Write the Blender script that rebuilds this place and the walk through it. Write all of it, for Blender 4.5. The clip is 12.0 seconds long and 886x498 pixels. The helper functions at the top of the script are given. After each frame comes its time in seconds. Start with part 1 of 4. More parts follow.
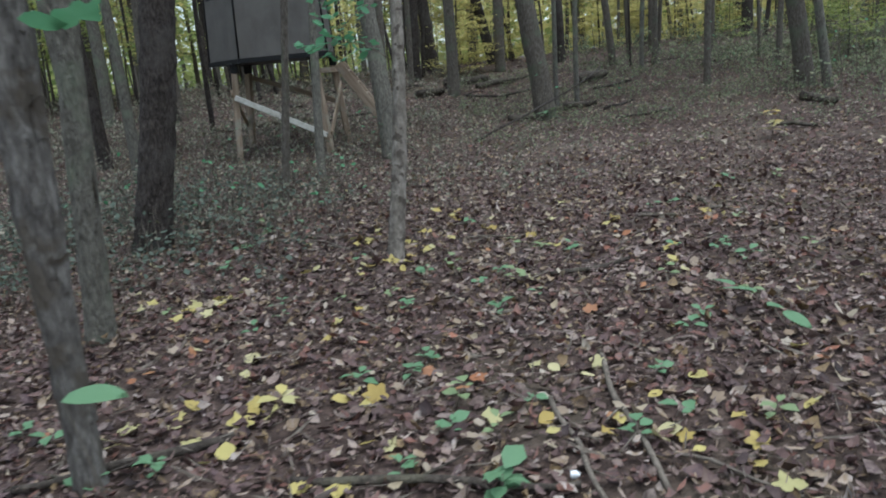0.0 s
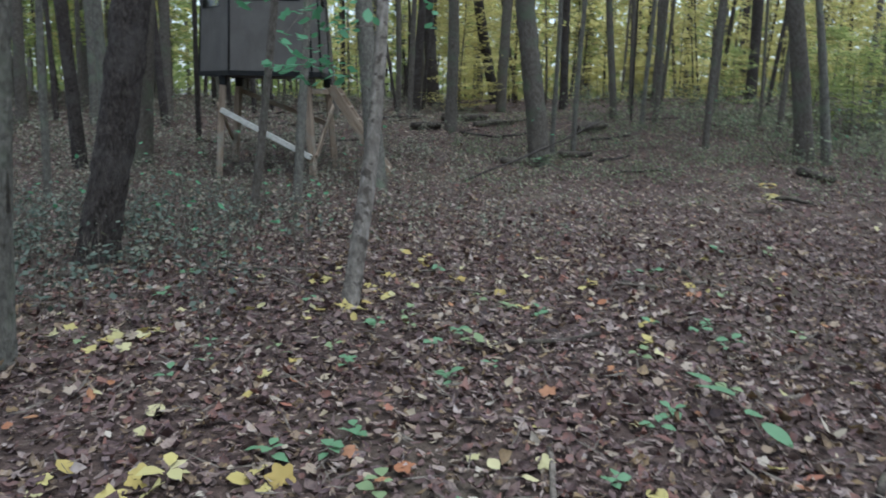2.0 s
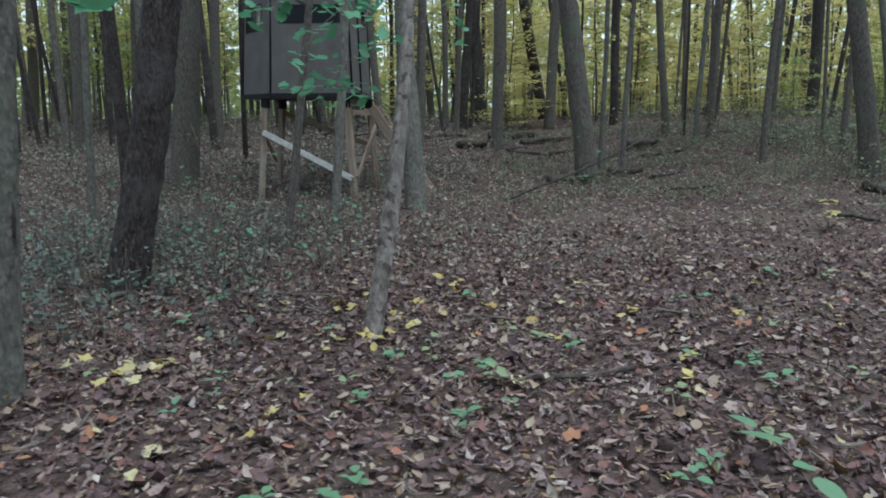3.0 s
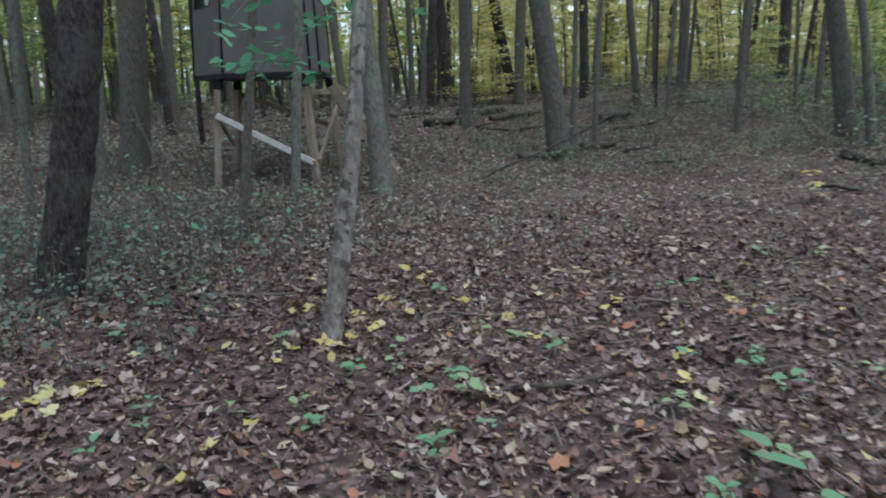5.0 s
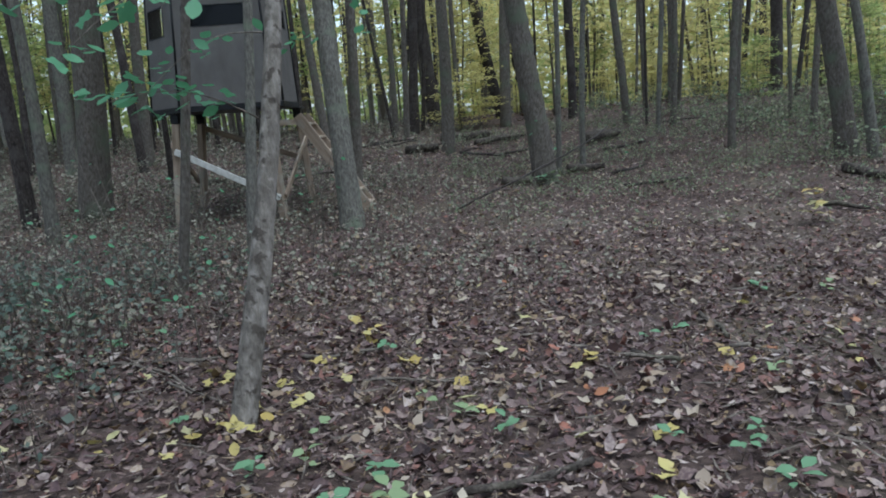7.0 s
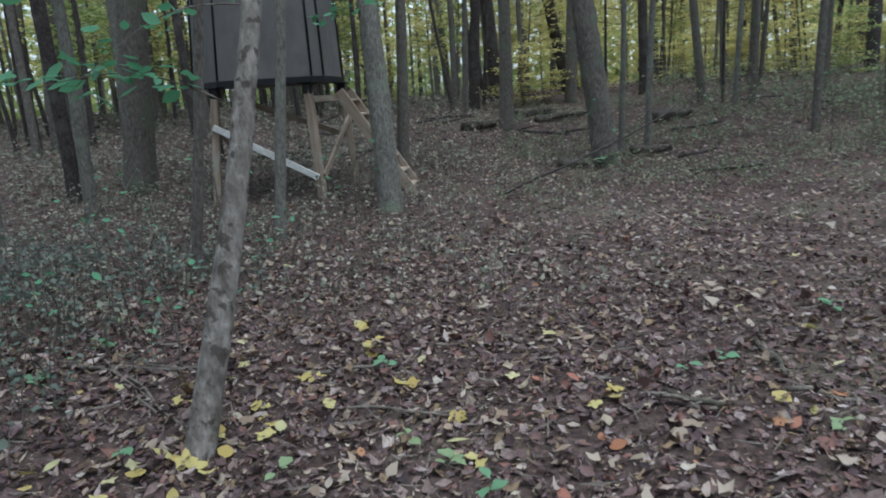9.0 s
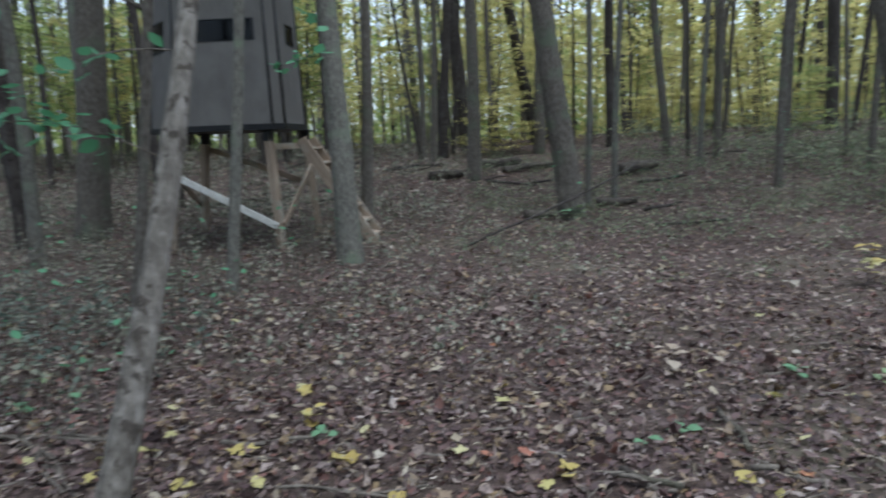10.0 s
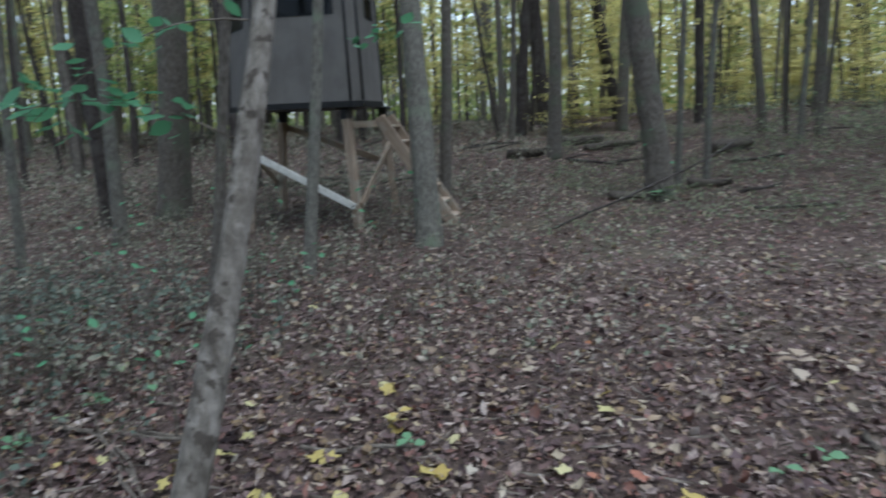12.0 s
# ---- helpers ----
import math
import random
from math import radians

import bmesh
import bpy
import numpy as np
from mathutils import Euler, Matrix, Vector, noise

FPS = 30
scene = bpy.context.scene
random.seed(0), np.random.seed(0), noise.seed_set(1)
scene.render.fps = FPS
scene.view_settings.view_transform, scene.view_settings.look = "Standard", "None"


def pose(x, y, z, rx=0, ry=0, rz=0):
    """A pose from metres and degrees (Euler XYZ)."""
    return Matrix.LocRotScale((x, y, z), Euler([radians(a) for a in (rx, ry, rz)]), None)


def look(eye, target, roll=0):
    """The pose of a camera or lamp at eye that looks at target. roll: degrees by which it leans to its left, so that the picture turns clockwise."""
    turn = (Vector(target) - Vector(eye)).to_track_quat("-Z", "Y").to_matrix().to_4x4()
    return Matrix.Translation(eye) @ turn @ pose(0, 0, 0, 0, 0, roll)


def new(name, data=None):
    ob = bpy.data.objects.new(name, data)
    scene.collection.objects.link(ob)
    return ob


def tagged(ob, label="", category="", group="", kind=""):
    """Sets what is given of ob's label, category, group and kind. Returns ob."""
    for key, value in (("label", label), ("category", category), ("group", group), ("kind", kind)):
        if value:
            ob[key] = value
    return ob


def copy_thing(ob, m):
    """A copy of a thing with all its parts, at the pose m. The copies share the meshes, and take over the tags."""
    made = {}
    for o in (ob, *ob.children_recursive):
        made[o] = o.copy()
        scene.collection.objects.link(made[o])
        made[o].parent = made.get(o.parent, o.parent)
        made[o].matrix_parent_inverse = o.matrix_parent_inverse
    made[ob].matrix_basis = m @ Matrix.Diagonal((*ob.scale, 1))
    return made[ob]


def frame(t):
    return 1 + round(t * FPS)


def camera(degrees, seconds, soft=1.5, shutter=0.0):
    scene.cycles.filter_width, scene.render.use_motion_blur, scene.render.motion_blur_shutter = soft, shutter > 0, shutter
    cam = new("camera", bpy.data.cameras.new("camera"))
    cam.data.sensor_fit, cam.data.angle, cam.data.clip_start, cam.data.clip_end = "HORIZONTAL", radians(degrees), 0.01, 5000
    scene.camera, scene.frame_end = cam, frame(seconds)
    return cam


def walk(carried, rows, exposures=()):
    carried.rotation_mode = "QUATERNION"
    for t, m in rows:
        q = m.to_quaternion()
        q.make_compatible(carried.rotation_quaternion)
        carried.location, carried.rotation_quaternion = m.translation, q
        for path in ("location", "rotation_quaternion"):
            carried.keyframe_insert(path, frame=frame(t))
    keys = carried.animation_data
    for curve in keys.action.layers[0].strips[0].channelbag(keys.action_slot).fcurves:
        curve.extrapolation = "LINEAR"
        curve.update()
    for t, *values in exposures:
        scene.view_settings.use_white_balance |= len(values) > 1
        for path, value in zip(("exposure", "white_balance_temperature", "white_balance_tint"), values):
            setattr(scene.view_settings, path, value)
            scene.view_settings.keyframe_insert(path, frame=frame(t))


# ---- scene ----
cam = camera(63.8, 12.0, soft=1.8, shutter=0.7)
PATH = [
    (0, (0.022, 0.082, 1.498), (0.0, 2.019, 1.002), -5.4),
    (0.5, (0.162, 0.26, 1.462), (0.171, 2.206, 1.003), -4.4),
    (1, (0.254, 0.441, 1.499), (0.382, 2.391, 1.07), -3.1),
    (1.5, (0.241, 0.505, 1.522), (0.35, 2.457, 1.101), -2.0),
    (2, (0.214, 0.537, 1.525), (0.227, 2.494, 1.113), 1.0),
    (2.5, (0.284, 0.641, 1.529), (0.174, 2.604, 1.159), -0.1),
    (2.7, (0.337, 0.712, 1.532), (0.196, 2.674, 1.173), -0.2),
    (4.3, (0.506, 1.075, 1.519), (0.44, 3.03, 1.102), -2.3),
    (4.5, (0.469, 1.159, 1.514), (0.475, 3.115, 1.096), -1.6),
    (5, (0.426, 1.309, 1.525), (0.36, 3.262, 1.099), -1.7),
    (5.5, (0.514, 1.598, 1.485), (0.39, 3.566, 1.148), -2.3),
    (6, (0.614, 1.77, 1.52), (0.51, 3.741, 1.202), -1.8),
    (6.5, (0.692, 1.886, 1.522), (0.629, 3.857, 1.188), -2.9),
    (6.7, (0.73, 1.963, 1.516), (0.673, 3.933, 1.173), -3.6),
    (8.3, (0.912, 2.367, 1.551), (0.758, 4.315, 1.125), -2.5),
    (8.5, (0.968, 2.471, 1.546), (0.774, 4.416, 1.123), -2.9),
    (9, (1.092, 2.691, 1.578), (0.825, 4.627, 1.154), -3.2),
    (9.5, (1.145, 2.794, 1.577), (0.824, 4.725, 1.168), -3.6),
    (10, (1.199, 2.945, 1.604), (1.012, 4.914, 1.304), -2.1),
    (10.5, (1.203, 3.066, 1.607), (1.151, 5.041, 1.297), -1.9),
    (11, (1.155, 3.163, 1.61), (1.079, 5.132, 1.268), -2.4),
    (11.5, (1.097, 3.259, 1.622), (0.892, 5.22, 1.285), -2.9),
    (12, (1.022, 3.32, 1.623), (0.638, 5.25, 1.267), -2.3),
]
walk(cam, [(t, look(eye, target, roll)) for t, eye, target, roll in PATH], [(0.0, 0.87, 5700, 3), (1.0, 0.87, 5680, 4), (2.5, 0.87, 5450, 4), (9.5, 0.87, 5420, 4), (10.5, 0.87, 5500, 4), (12.0, 0.87, 5420, 4)])

# ---- light ----
world = bpy.data.worlds.new("overcast_sky")
scene.world = world
world.use_nodes = True
wn = world.node_tree.nodes
sky = wn.new("ShaderNodeTexSky")
sky.sky_type, sky.sun_disc = "NISHITA", False
sky.sun_elevation, sky.sun_rotation = radians(78), radians(120)
sky.air_density, sky.dust_density, sky.ozone_density = 1.0, 2.0, 1.0
wn["Background"].inputs[1].default_value = 0.15
cloud = wn.new("ShaderNodeHueSaturation")
cloud.inputs["Saturation"].default_value = 0.4
world.node_tree.links.new(sky.outputs[0], cloud.inputs["Color"])
world.node_tree.links.new(cloud.outputs[0], wn["Background"].inputs[0])
sun_data = bpy.data.lights.new("sun", "SUN")
sun_data.energy, sun_data.angle, sun_data.color = 1.5, radians(60), (1.0, 0.975, 0.94)
sun = new("sun", sun_data)
sun.matrix_world = look((2.5, -1.5, 14), (0, 0, 0))


# ---- materials ----
def material(name, ramp, scale=8.0, rough=0.85, stretch=(1, 1, 1), bump=0.3, bump_scale=None, detail=8.0, spec=0.25,
             patch=None, patch_scale=1.5, patch_at=(0.52, 0.66), per="", translucent=0.0, coords="Object", metal=0.0):
    """ramp: colours by noise. patch: a second colour in stains. per: 'island' or 'object' shifts the ramp piece by piece."""
    m = bpy.data.materials.new(name)
    m.use_nodes = True
    nt = m.node_tree
    n, ln = nt.nodes, nt.links
    bsdf = n["Principled BSDF"]
    tc = n.new("ShaderNodeTexCoord")
    mp = n.new("ShaderNodeMapping")
    mp.inputs["Scale"].default_value = stretch
    ln.new(tc.outputs[coords], mp.inputs[0])
    nz = n.new("ShaderNodeTexNoise")
    nz.inputs["Scale"].default_value, nz.inputs["Detail"].default_value = scale, detail
    nz.inputs["Roughness"].default_value = 0.65
    ln.new(mp.outputs[0], nz.inputs["Vector"])
    rp = n.new("ShaderNodeValToRGB")
    cr = rp.color_ramp
    if per:
        lo, hi = 0.0, 1.0
    else:
        lo, hi = 0.3, 0.7
    while len(cr.elements) < len(ramp):
        cr.elements.new(0.5)
    for i, c in enumerate(ramp):
        cr.elements[i].position = lo + (hi - lo) * i / (len(ramp) - 1)
        cr.elements[i].color = (*c, 1)
    colour = rp.outputs[0]
    if per:
        src = n.new("ShaderNodeNewGeometry").outputs["Random Per Island"] if per == "island" else n.new("ShaderNodeObjectInfo").outputs["Random"]
        ma = n.new("ShaderNodeMath")
        ma.operation = "MULTIPLY_ADD"
        ma.inputs[1].default_value, ma.inputs[2].default_value = 0.22, -0.11
        ln.new(nz.outputs[0], ma.inputs[0])
        ad = n.new("ShaderNodeMath")
        ln.new(ma.outputs[0], ad.inputs[0])
        ln.new(src, ad.inputs[1])
        ln.new(ad.outputs[0], rp.inputs[0])
    else:
        ln.new(nz.outputs[0], rp.inputs[0])
    if patch:
        pz = n.new("ShaderNodeTexNoise")
        pz.inputs["Scale"].default_value, pz.inputs["Detail"].default_value = patch_scale, 4.0
        ln.new(tc.outputs[coords], pz.inputs["Vector"])
        pr = n.new("ShaderNodeMapRange")
        pr.inputs[1].default_value, pr.inputs[2].default_value = patch_at
        ln.new(pz.outputs[0], pr.inputs[0])
        mx = n.new("ShaderNodeMix")
        mx.data_type = "RGBA"
        ln.new(pr.outputs[0], mx.inputs[0])
        ln.new(colour, mx.inputs[6])
        mx.inputs[7].default_value = (*patch, 1)
        colour = mx.outputs[2]
    ln.new(colour, bsdf.inputs["Base Color"])
    bsdf.inputs["Roughness"].default_value = rough
    bsdf.inputs["Metallic"].default_value = metal
    bsdf.inputs["Specular IOR Level"].default_value = spec
    if bump:
        bz = n.new("ShaderNodeTexNoise")
        bz.inputs["Scale"].default_value, bz.inputs["Detail"].default_value = bump_scale or scale * 2, 6.0
        ln.new(mp.outputs[0], bz.inputs["Vector"])
        bp = n.new("ShaderNodeBump")
        bp.inputs["Strength"].default_value, bp.inputs["Distance"].default_value = bump, 0.02
        ln.new(bz.outputs[0], bp.inputs["Height"])
        ln.new(bp.outputs[0], bsdf.inputs["Normal"])
    if translucent:
        tr = n.new("ShaderNodeBsdfTranslucent")
        ln.new(colour, tr.inputs[0])
        ms = n.new("ShaderNodeMixShader")
        ms.inputs[0].default_value = translucent
        ln.new(bsdf.outputs[0], ms.inputs[1])
        ln.new(tr.outputs[0], ms.inputs[2])
        ln.new(ms.outputs[0], n["Material Output"].inputs[0])
    return m


BARK_V = (1, 1, 0.4)
bark_grey = material("grey_bark", [(0.055, 0.05, 0.042), (0.125, 0.116, 0.098), (0.2, 0.188, 0.16)], 36, 0.95, BARK_V, 1.0, 60, patch=(0.15, 0.17, 0.12), patch_scale=2.2)
bark_dark = material("dark_furrowed_bark", [(0.012, 0.0095, 0.0085), (0.043, 0.035, 0.031), (0.1, 0.085, 0.074)], 44, 0.95, (1, 1, 0.38), 1.0, 60, patch=(0.075, 0.066, 0.06), patch_scale=3)
bark_brown = material("brown_bark", [(0.05, 0.042, 0.034), (0.11, 0.095, 0.08), (0.18, 0.16, 0.135)], 36, 0.95, BARK_V, 1.0, 60, patch=(0.11, 0.12, 0.085), patch_scale=2)
bark_slim = material("blotched_pale_bark", [(0.08, 0.067, 0.055), (0.165, 0.145, 0.124), (0.29, 0.26, 0.23)], 16, 0.95, (1, 1, 0.45), 1.0, 34, patch=(0.07, 0.058, 0.048), patch_scale=15, patch_at=(0.57, 0.63))
bark_snag = material("peeling_snag_bark", [(0.045, 0.04, 0.037), (0.13, 0.118, 0.108), (0.26, 0.245, 0.225)], 30, 0.95, (1, 1, 0.3), 1.0, 50, patch=(0.1, 0.085, 0.07), patch_scale=6, patch_at=(0.5, 0.58))
soil = material("woodland_soil", [(0.028, 0.019, 0.016), (0.06, 0.041, 0.034), (0.11, 0.077, 0.063)], 14, 1.0, (1, 1, 1), 1.0, 40, patch=(0.085, 0.07, 0.05), patch_scale=0.5)
litter_mat = material("fallen_brown_leaves", [(0.0196, 0.0128, 0.0128), (0.0764, 0.0459, 0.0423), (0.137, 0.0836, 0.0735), (0.0647, 0.0408, 0.0401), (0.186, 0.131, 0.109), (0.098, 0.0581, 0.0589), (0.265, 0.199, 0.167), (0.0372, 0.0235, 0.0245), (0.235, 0.163, 0.0801), (0.0568, 0.0367, 0.0378), (0.196, 0.0918, 0.0668), (0.142, 0.0918, 0.0835), (0.0862, 0.0541, 0.0579), (0.333, 0.265, 0.228), (0.255, 0.184, 0.111), (0.392, 0.332, 0.301)],
                      40, 0.62, per="island", translucent=0.1, bump=0.3, spec=0.3, patch=(0.0539, 0.0337, 0.0334), patch_scale=2.2, patch_at=(0.48, 0.88))
bleached_mat = material("bleached_fallen_leaves", [(0.24, 0.19, 0.14), (0.33, 0.275, 0.21), (0.31, 0.255, 0.165), (0.41, 0.36, 0.3)], 30, 0.7, per="island", translucent=0.12, bump=0.2)
yellow_leaf = material("yellow_maple_leaf", [(0.36, 0.26, 0.075), (0.46, 0.39, 0.14), (0.4, 0.37, 0.18), (0.5, 0.45, 0.25)], 25, 0.6, per="object", translucent=0.2, bump=0.15)
pale_leaf = material("pale_dry_leaf", [(0.26, 0.2, 0.14), (0.33, 0.27, 0.21), (0.23, 0.165, 0.11), (0.37, 0.32, 0.26)], 25, 0.7, per="object", translucent=0.15, bump=0.2)
rust_leaf = material("rust_red_leaf", [(0.28, 0.12, 0.06), (0.34, 0.18, 0.09), (0.27, 0.11, 0.08)], 25, 0.7, per="object", translucent=0.15, bump=0.2)
green_leaf = material("green_seedling_leaf", [(0.045, 0.125, 0.06), (0.08, 0.185, 0.09), (0.15, 0.26, 0.14), (0.24, 0.34, 0.17)], 18, 0.5, per="island", translucent=0.25, bump=0.15)
fresh_leaf = material("pale_green_leaf", [(0.12, 0.19, 0.1), (0.17, 0.245, 0.12), (0.22, 0.28, 0.14), (0.27, 0.29, 0.16)], 18, 0.5, per="island", translucent=0.25, bump=0.15)
maple_green = material("green_maple_leaf", [(0.06, 0.17, 0.08), (0.1, 0.26, 0.13), (0.17, 0.34, 0.19)], 14, 0.5, per="island", translucent=0.4, bump=0.1)
under_green = material("undergrowth_leaf", [(0.1, 0.115, 0.08), (0.16, 0.17, 0.12), (0.22, 0.215, 0.16), (0.28, 0.25, 0.2)], 12, 0.7, per="island", translucent=0.2, bump=0)
bush_leaf = material("grey_green_bush_leaf", [(0.11, 0.145, 0.085), (0.165, 0.2, 0.115), (0.215, 0.245, 0.145), (0.27, 0.275, 0.17)], 12, 0.6, per="island", translucent=0.4, bump=0)
brush_leaf = material("blue_green_brush_leaf", [(0.065, 0.09, 0.07), (0.1, 0.13, 0.1), (0.14, 0.165, 0.13)], 12, 0.6, per="island", translucent=0.3, bump=0)
autumn_leaf = material("autumn_canopy_leaf", [(0.36, 0.37, 0.137), (0.5, 0.46, 0.169), (0.58, 0.51, 0.193), (0.46, 0.44, 0.177), (0.6, 0.5, 0.209)], 6, 0.6, per="island", translucent=0.62, bump=0)
olive_leaf = material("olive_canopy_leaf", [(0.16, 0.21, 0.0725), (0.25, 0.31, 0.105), (0.34, 0.38, 0.137), (0.42, 0.43, 0.169)], 6, 0.6, per="island", translucent=0.62, bump=0)
twig_mat = material("dry_twig", [(0.06, 0.05, 0.04), (0.125, 0.105, 0.085), (0.21, 0.18, 0.15)], 20, 0.9, (1, 1, 1), 0.5)
log_mat = material("rotting_log_bark", [(0.018, 0.014, 0.012), (0.055, 0.045, 0.037), (0.12, 0.1, 0.082)], 22, 0.95, (1, 1, 1), 1.0, 40, patch=(0.1, 0.09, 0.065), patch_scale=7)
blind_mat = material("grey_brown_blind_panel", [(0.1, 0.092, 0.085), (0.118, 0.108, 0.1), (0.135, 0.124, 0.115)], 5, 0.75, (1, 1, 0.4), 0.25, 120, patch=(0.15, 0.14, 0.13), patch_scale=2.5, patch_at=(0.5, 0.75))
black_mat = material("black_plastic_trim", [(0.008, 0.008, 0.009), (0.016, 0.016, 0.017)], 20, 0.55, bump=0.2)
post_mat = material("weathered_treated_wood", [(0.16, 0.12, 0.085), (0.27, 0.205, 0.15), (0.36, 0.29, 0.22)], 18, 0.85, (1, 1, 0.12), 0.4, 30, patch=(0.3, 0.27, 0.22), patch_scale=3)
board_mat = material("pale_weathered_board", [(0.42, 0.4, 0.36), (0.55, 0.53, 0.48), (0.66, 0.64, 0.6)], 14, 0.8, (0.2, 1, 1), 0.3, 30)
white_mat = material("white_print", [(0.78, 0.79, 0.82), (0.84, 0.85, 0.87)], 8, 0.6, bump=0)
# near-black base colour stands in for the dark interior and dark reflections
glass_mat = bpy.data.materials.new("dark_window_glass")
glass_mat.use_nodes = True
gb = glass_mat.node_tree.nodes["Principled BSDF"]
gb.inputs["Base Color"].default_value, gb.inputs["Roughness"].default_value = (0.008, 0.008, 0.009, 1), 0.05
gb.inputs["Transmission Weight"].default_value, gb.inputs["IOR"].default_value = 1.0, 1.25
clear_mat = glass_mat.copy()
clear_mat.name = "clear_window_glass"
clear_mat.node_tree.nodes["Principled BSDF"].inputs["Base Color"].default_value = (0.95, 0.96, 0.97, 1)


# ---- geometry helpers ----
def mesh_from(name, verts, faces, mat, smooth=True):
    me = bpy.data.meshes.new(name)
    me.from_pydata([tuple(v) for v in verts], [], faces)
    me.materials.append(mat)
    if smooth:
        me.polygons.foreach_set("use_smooth", [True] * len(me.polygons))
    me.update()
    return me


def part(name, me, parent, label="", m=None):
    """Links a mesh as one object under a thing or a part."""
    ob = new(name, me)
    ob.parent = parent
    if m is not None:
        ob.matrix_local = m
    return tagged(ob, label)


def thing(name, x, y, z, label, category, group="", rz=0, kind=""):
    ob = new(name)
    ob.empty_display_size = 0.2
    ob.matrix_world = pose(x, y, z, 0, 0, rz)
    return tagged(ob, label, category, group, kind)


def rise(x, y):
    """Height of the woodland floor, without its small bumps; x, y may be arrays."""
    x, y = np.asarray(x, float), np.asarray(y, float)
    soft = lambda a, k: np.logaddexp(0, a / k) * k
    yy = np.clip(y, -40, 80)
    z = 0.07 + 0.1 * (soft(yy - 11.0, 1.2) - soft(yy - 25.0, 2.0))
    z = z - 0.28 * np.exp(-((x - 2.6) / 2.2) ** 2 - ((y - 16.0) / 4.0) ** 2)
    return z + 0.035 * soft(np.minimum(x, 14) - 4.0, 1.0)


def bumps(x, y):
    return (0.016 * np.sin(2.1 * x + 0.7 * np.sin(1.3 * y)) * np.sin(1.7 * y + 1.1) + 0.009 * np.sin(5.3 * x + 1.9 * y) * np.sin(4.1 * y - 2.3 * x)
            + 0.005 * np.sin(13.0 * x + 3.0) * np.sin(11.0 * y + 2.0 * x))


def ground_z(x, y):
    return rise(x, y) + bumps(np.asarray(x, float), np.asarray(y, float)) * np.exp(-np.maximum(np.abs(np.asarray(y, float) - 8) - 16, 0) / 8)


def tube(points, radii, sides=10, rough=0.0, seed=0, cap=True, furrow=0.0):
    """A tapered round limb through the points, its skin roughened."""
    rnd = np.random.RandomState(seed)
    P = np.array(points, float)
    n = len(P)
    T = np.gradient(P, axis=0)
    T /= np.linalg.norm(T, axis=1)[:, None] + 1e-9
    ref = np.array([1.0, 0.13, 0.07]) if abs(T[0][0]) < 0.8 else np.array([0.1, 1.0, 0.1])
    verts = []
    ang = np.linspace(0, 2 * np.pi, sides, endpoint=False)
    ph = rnd.rand(4) * 6.28
    for i in range(n):
        u = np.cross(T[i], ref)
        u /= np.linalg.norm(u)
        v = np.cross(T[i], u)
        k = 1 + rough * (0.5 * np.sin(2 * ang + ph[0] + i * 0.21) + 0.35 * np.sin(3 * ang + ph[1] - i * 0.13) + 0.7 * (rnd.rand(sides) - 0.5))
        if furrow:
            for j in range(sides):
                c, s = math.cos(ang[j]), math.sin(ang[j])
                f = noise.noise((c * 5.0 + seed, s * 5.0, P[i][2] * 3.2)) + 0.6 * noise.noise((c * 11.0, s * 11.0 + seed, P[i][2] * 8.0))
                k[j] += furrow * (abs(f) - 0.3)
        verts.extend(P[i] + radii[i] * k[:, None] * (np.cos(ang)[:, None] * u + np.sin(ang)[:, None] * v))
    faces = [(i * sides + j, i * sides + (j + 1) % sides, (i + 1) * sides + (j + 1) % sides, (i + 1) * sides + j) for i in range(n - 1) for j in range(sides)]
    if cap:
        faces.append(tuple(range(sides))[::-1])
        faces.append(tuple((n - 1) * sides + j for j in range(sides)))
    return verts, faces


def joined(pieces):
    verts, faces = [], []
    for v, f in pieces:
        k = len(verts)
        verts.extend(v)
        faces.extend(tuple(i + k for i in q) for q in f)
    return verts, faces


def box(sx, sy, sz, bevel=0.006, name="box", mat=None, m=None):
    bm = bmesh.new()
    bmesh.ops.create_cube(bm, size=1.0)
    bmesh.ops.scale(bm, vec=(sx, sy, sz), verts=bm.verts)
    if bevel:
        bmesh.ops.bevel(bm, geom=bm.edges[:], offset=bevel, segments=1, affect="EDGES")
    if m is not None:
        bmesh.ops.transform(bm, matrix=m, verts=bm.verts)
    me = bpy.data.meshes.new(name)
    bm.to_mesh(me)
    bm.free()
    me.materials.append(mat)
    return me


def beam(name, a, b, w, d, mat, parent, label="", bevel=0.006):
    """A straight squared timber from a to b, in the parent's space; w across, d deep."""
    a, b = Vector(a), Vector(b)
    q = (b - a).to_track_quat("Z", "Y")
    me = box(w, d, (b - a).length, bevel, name, mat)
    return part(name, me, parent, label, Matrix.Translation((a + b) / 2) @ q.to_matrix().to_4x4())


LEAF_FULL = np.array([(0, 0, 0), (0.3, 0.3, 0.0), (0.36, 0.62, 0.0), (0, 1, 0), (-0.36, 0.62, 0.0), (-0.3, 0.3, 0.0), (0, 0.5, 0.0)])
LEAF_FULL_TRI = np.array([(0, 1, 6), (1, 2, 6), (2, 3, 6), (3, 4, 6), (4, 5, 6), (5, 0, 6)])


LITE_OUT = np.array([(0, 0, 0), (0.34, 0.5, 0.0), (0, 1, 0), (-0.34, 0.5, 0.0)])
LITE_TRI = np.array([(0, 1, 2), (0, 2, 3)])


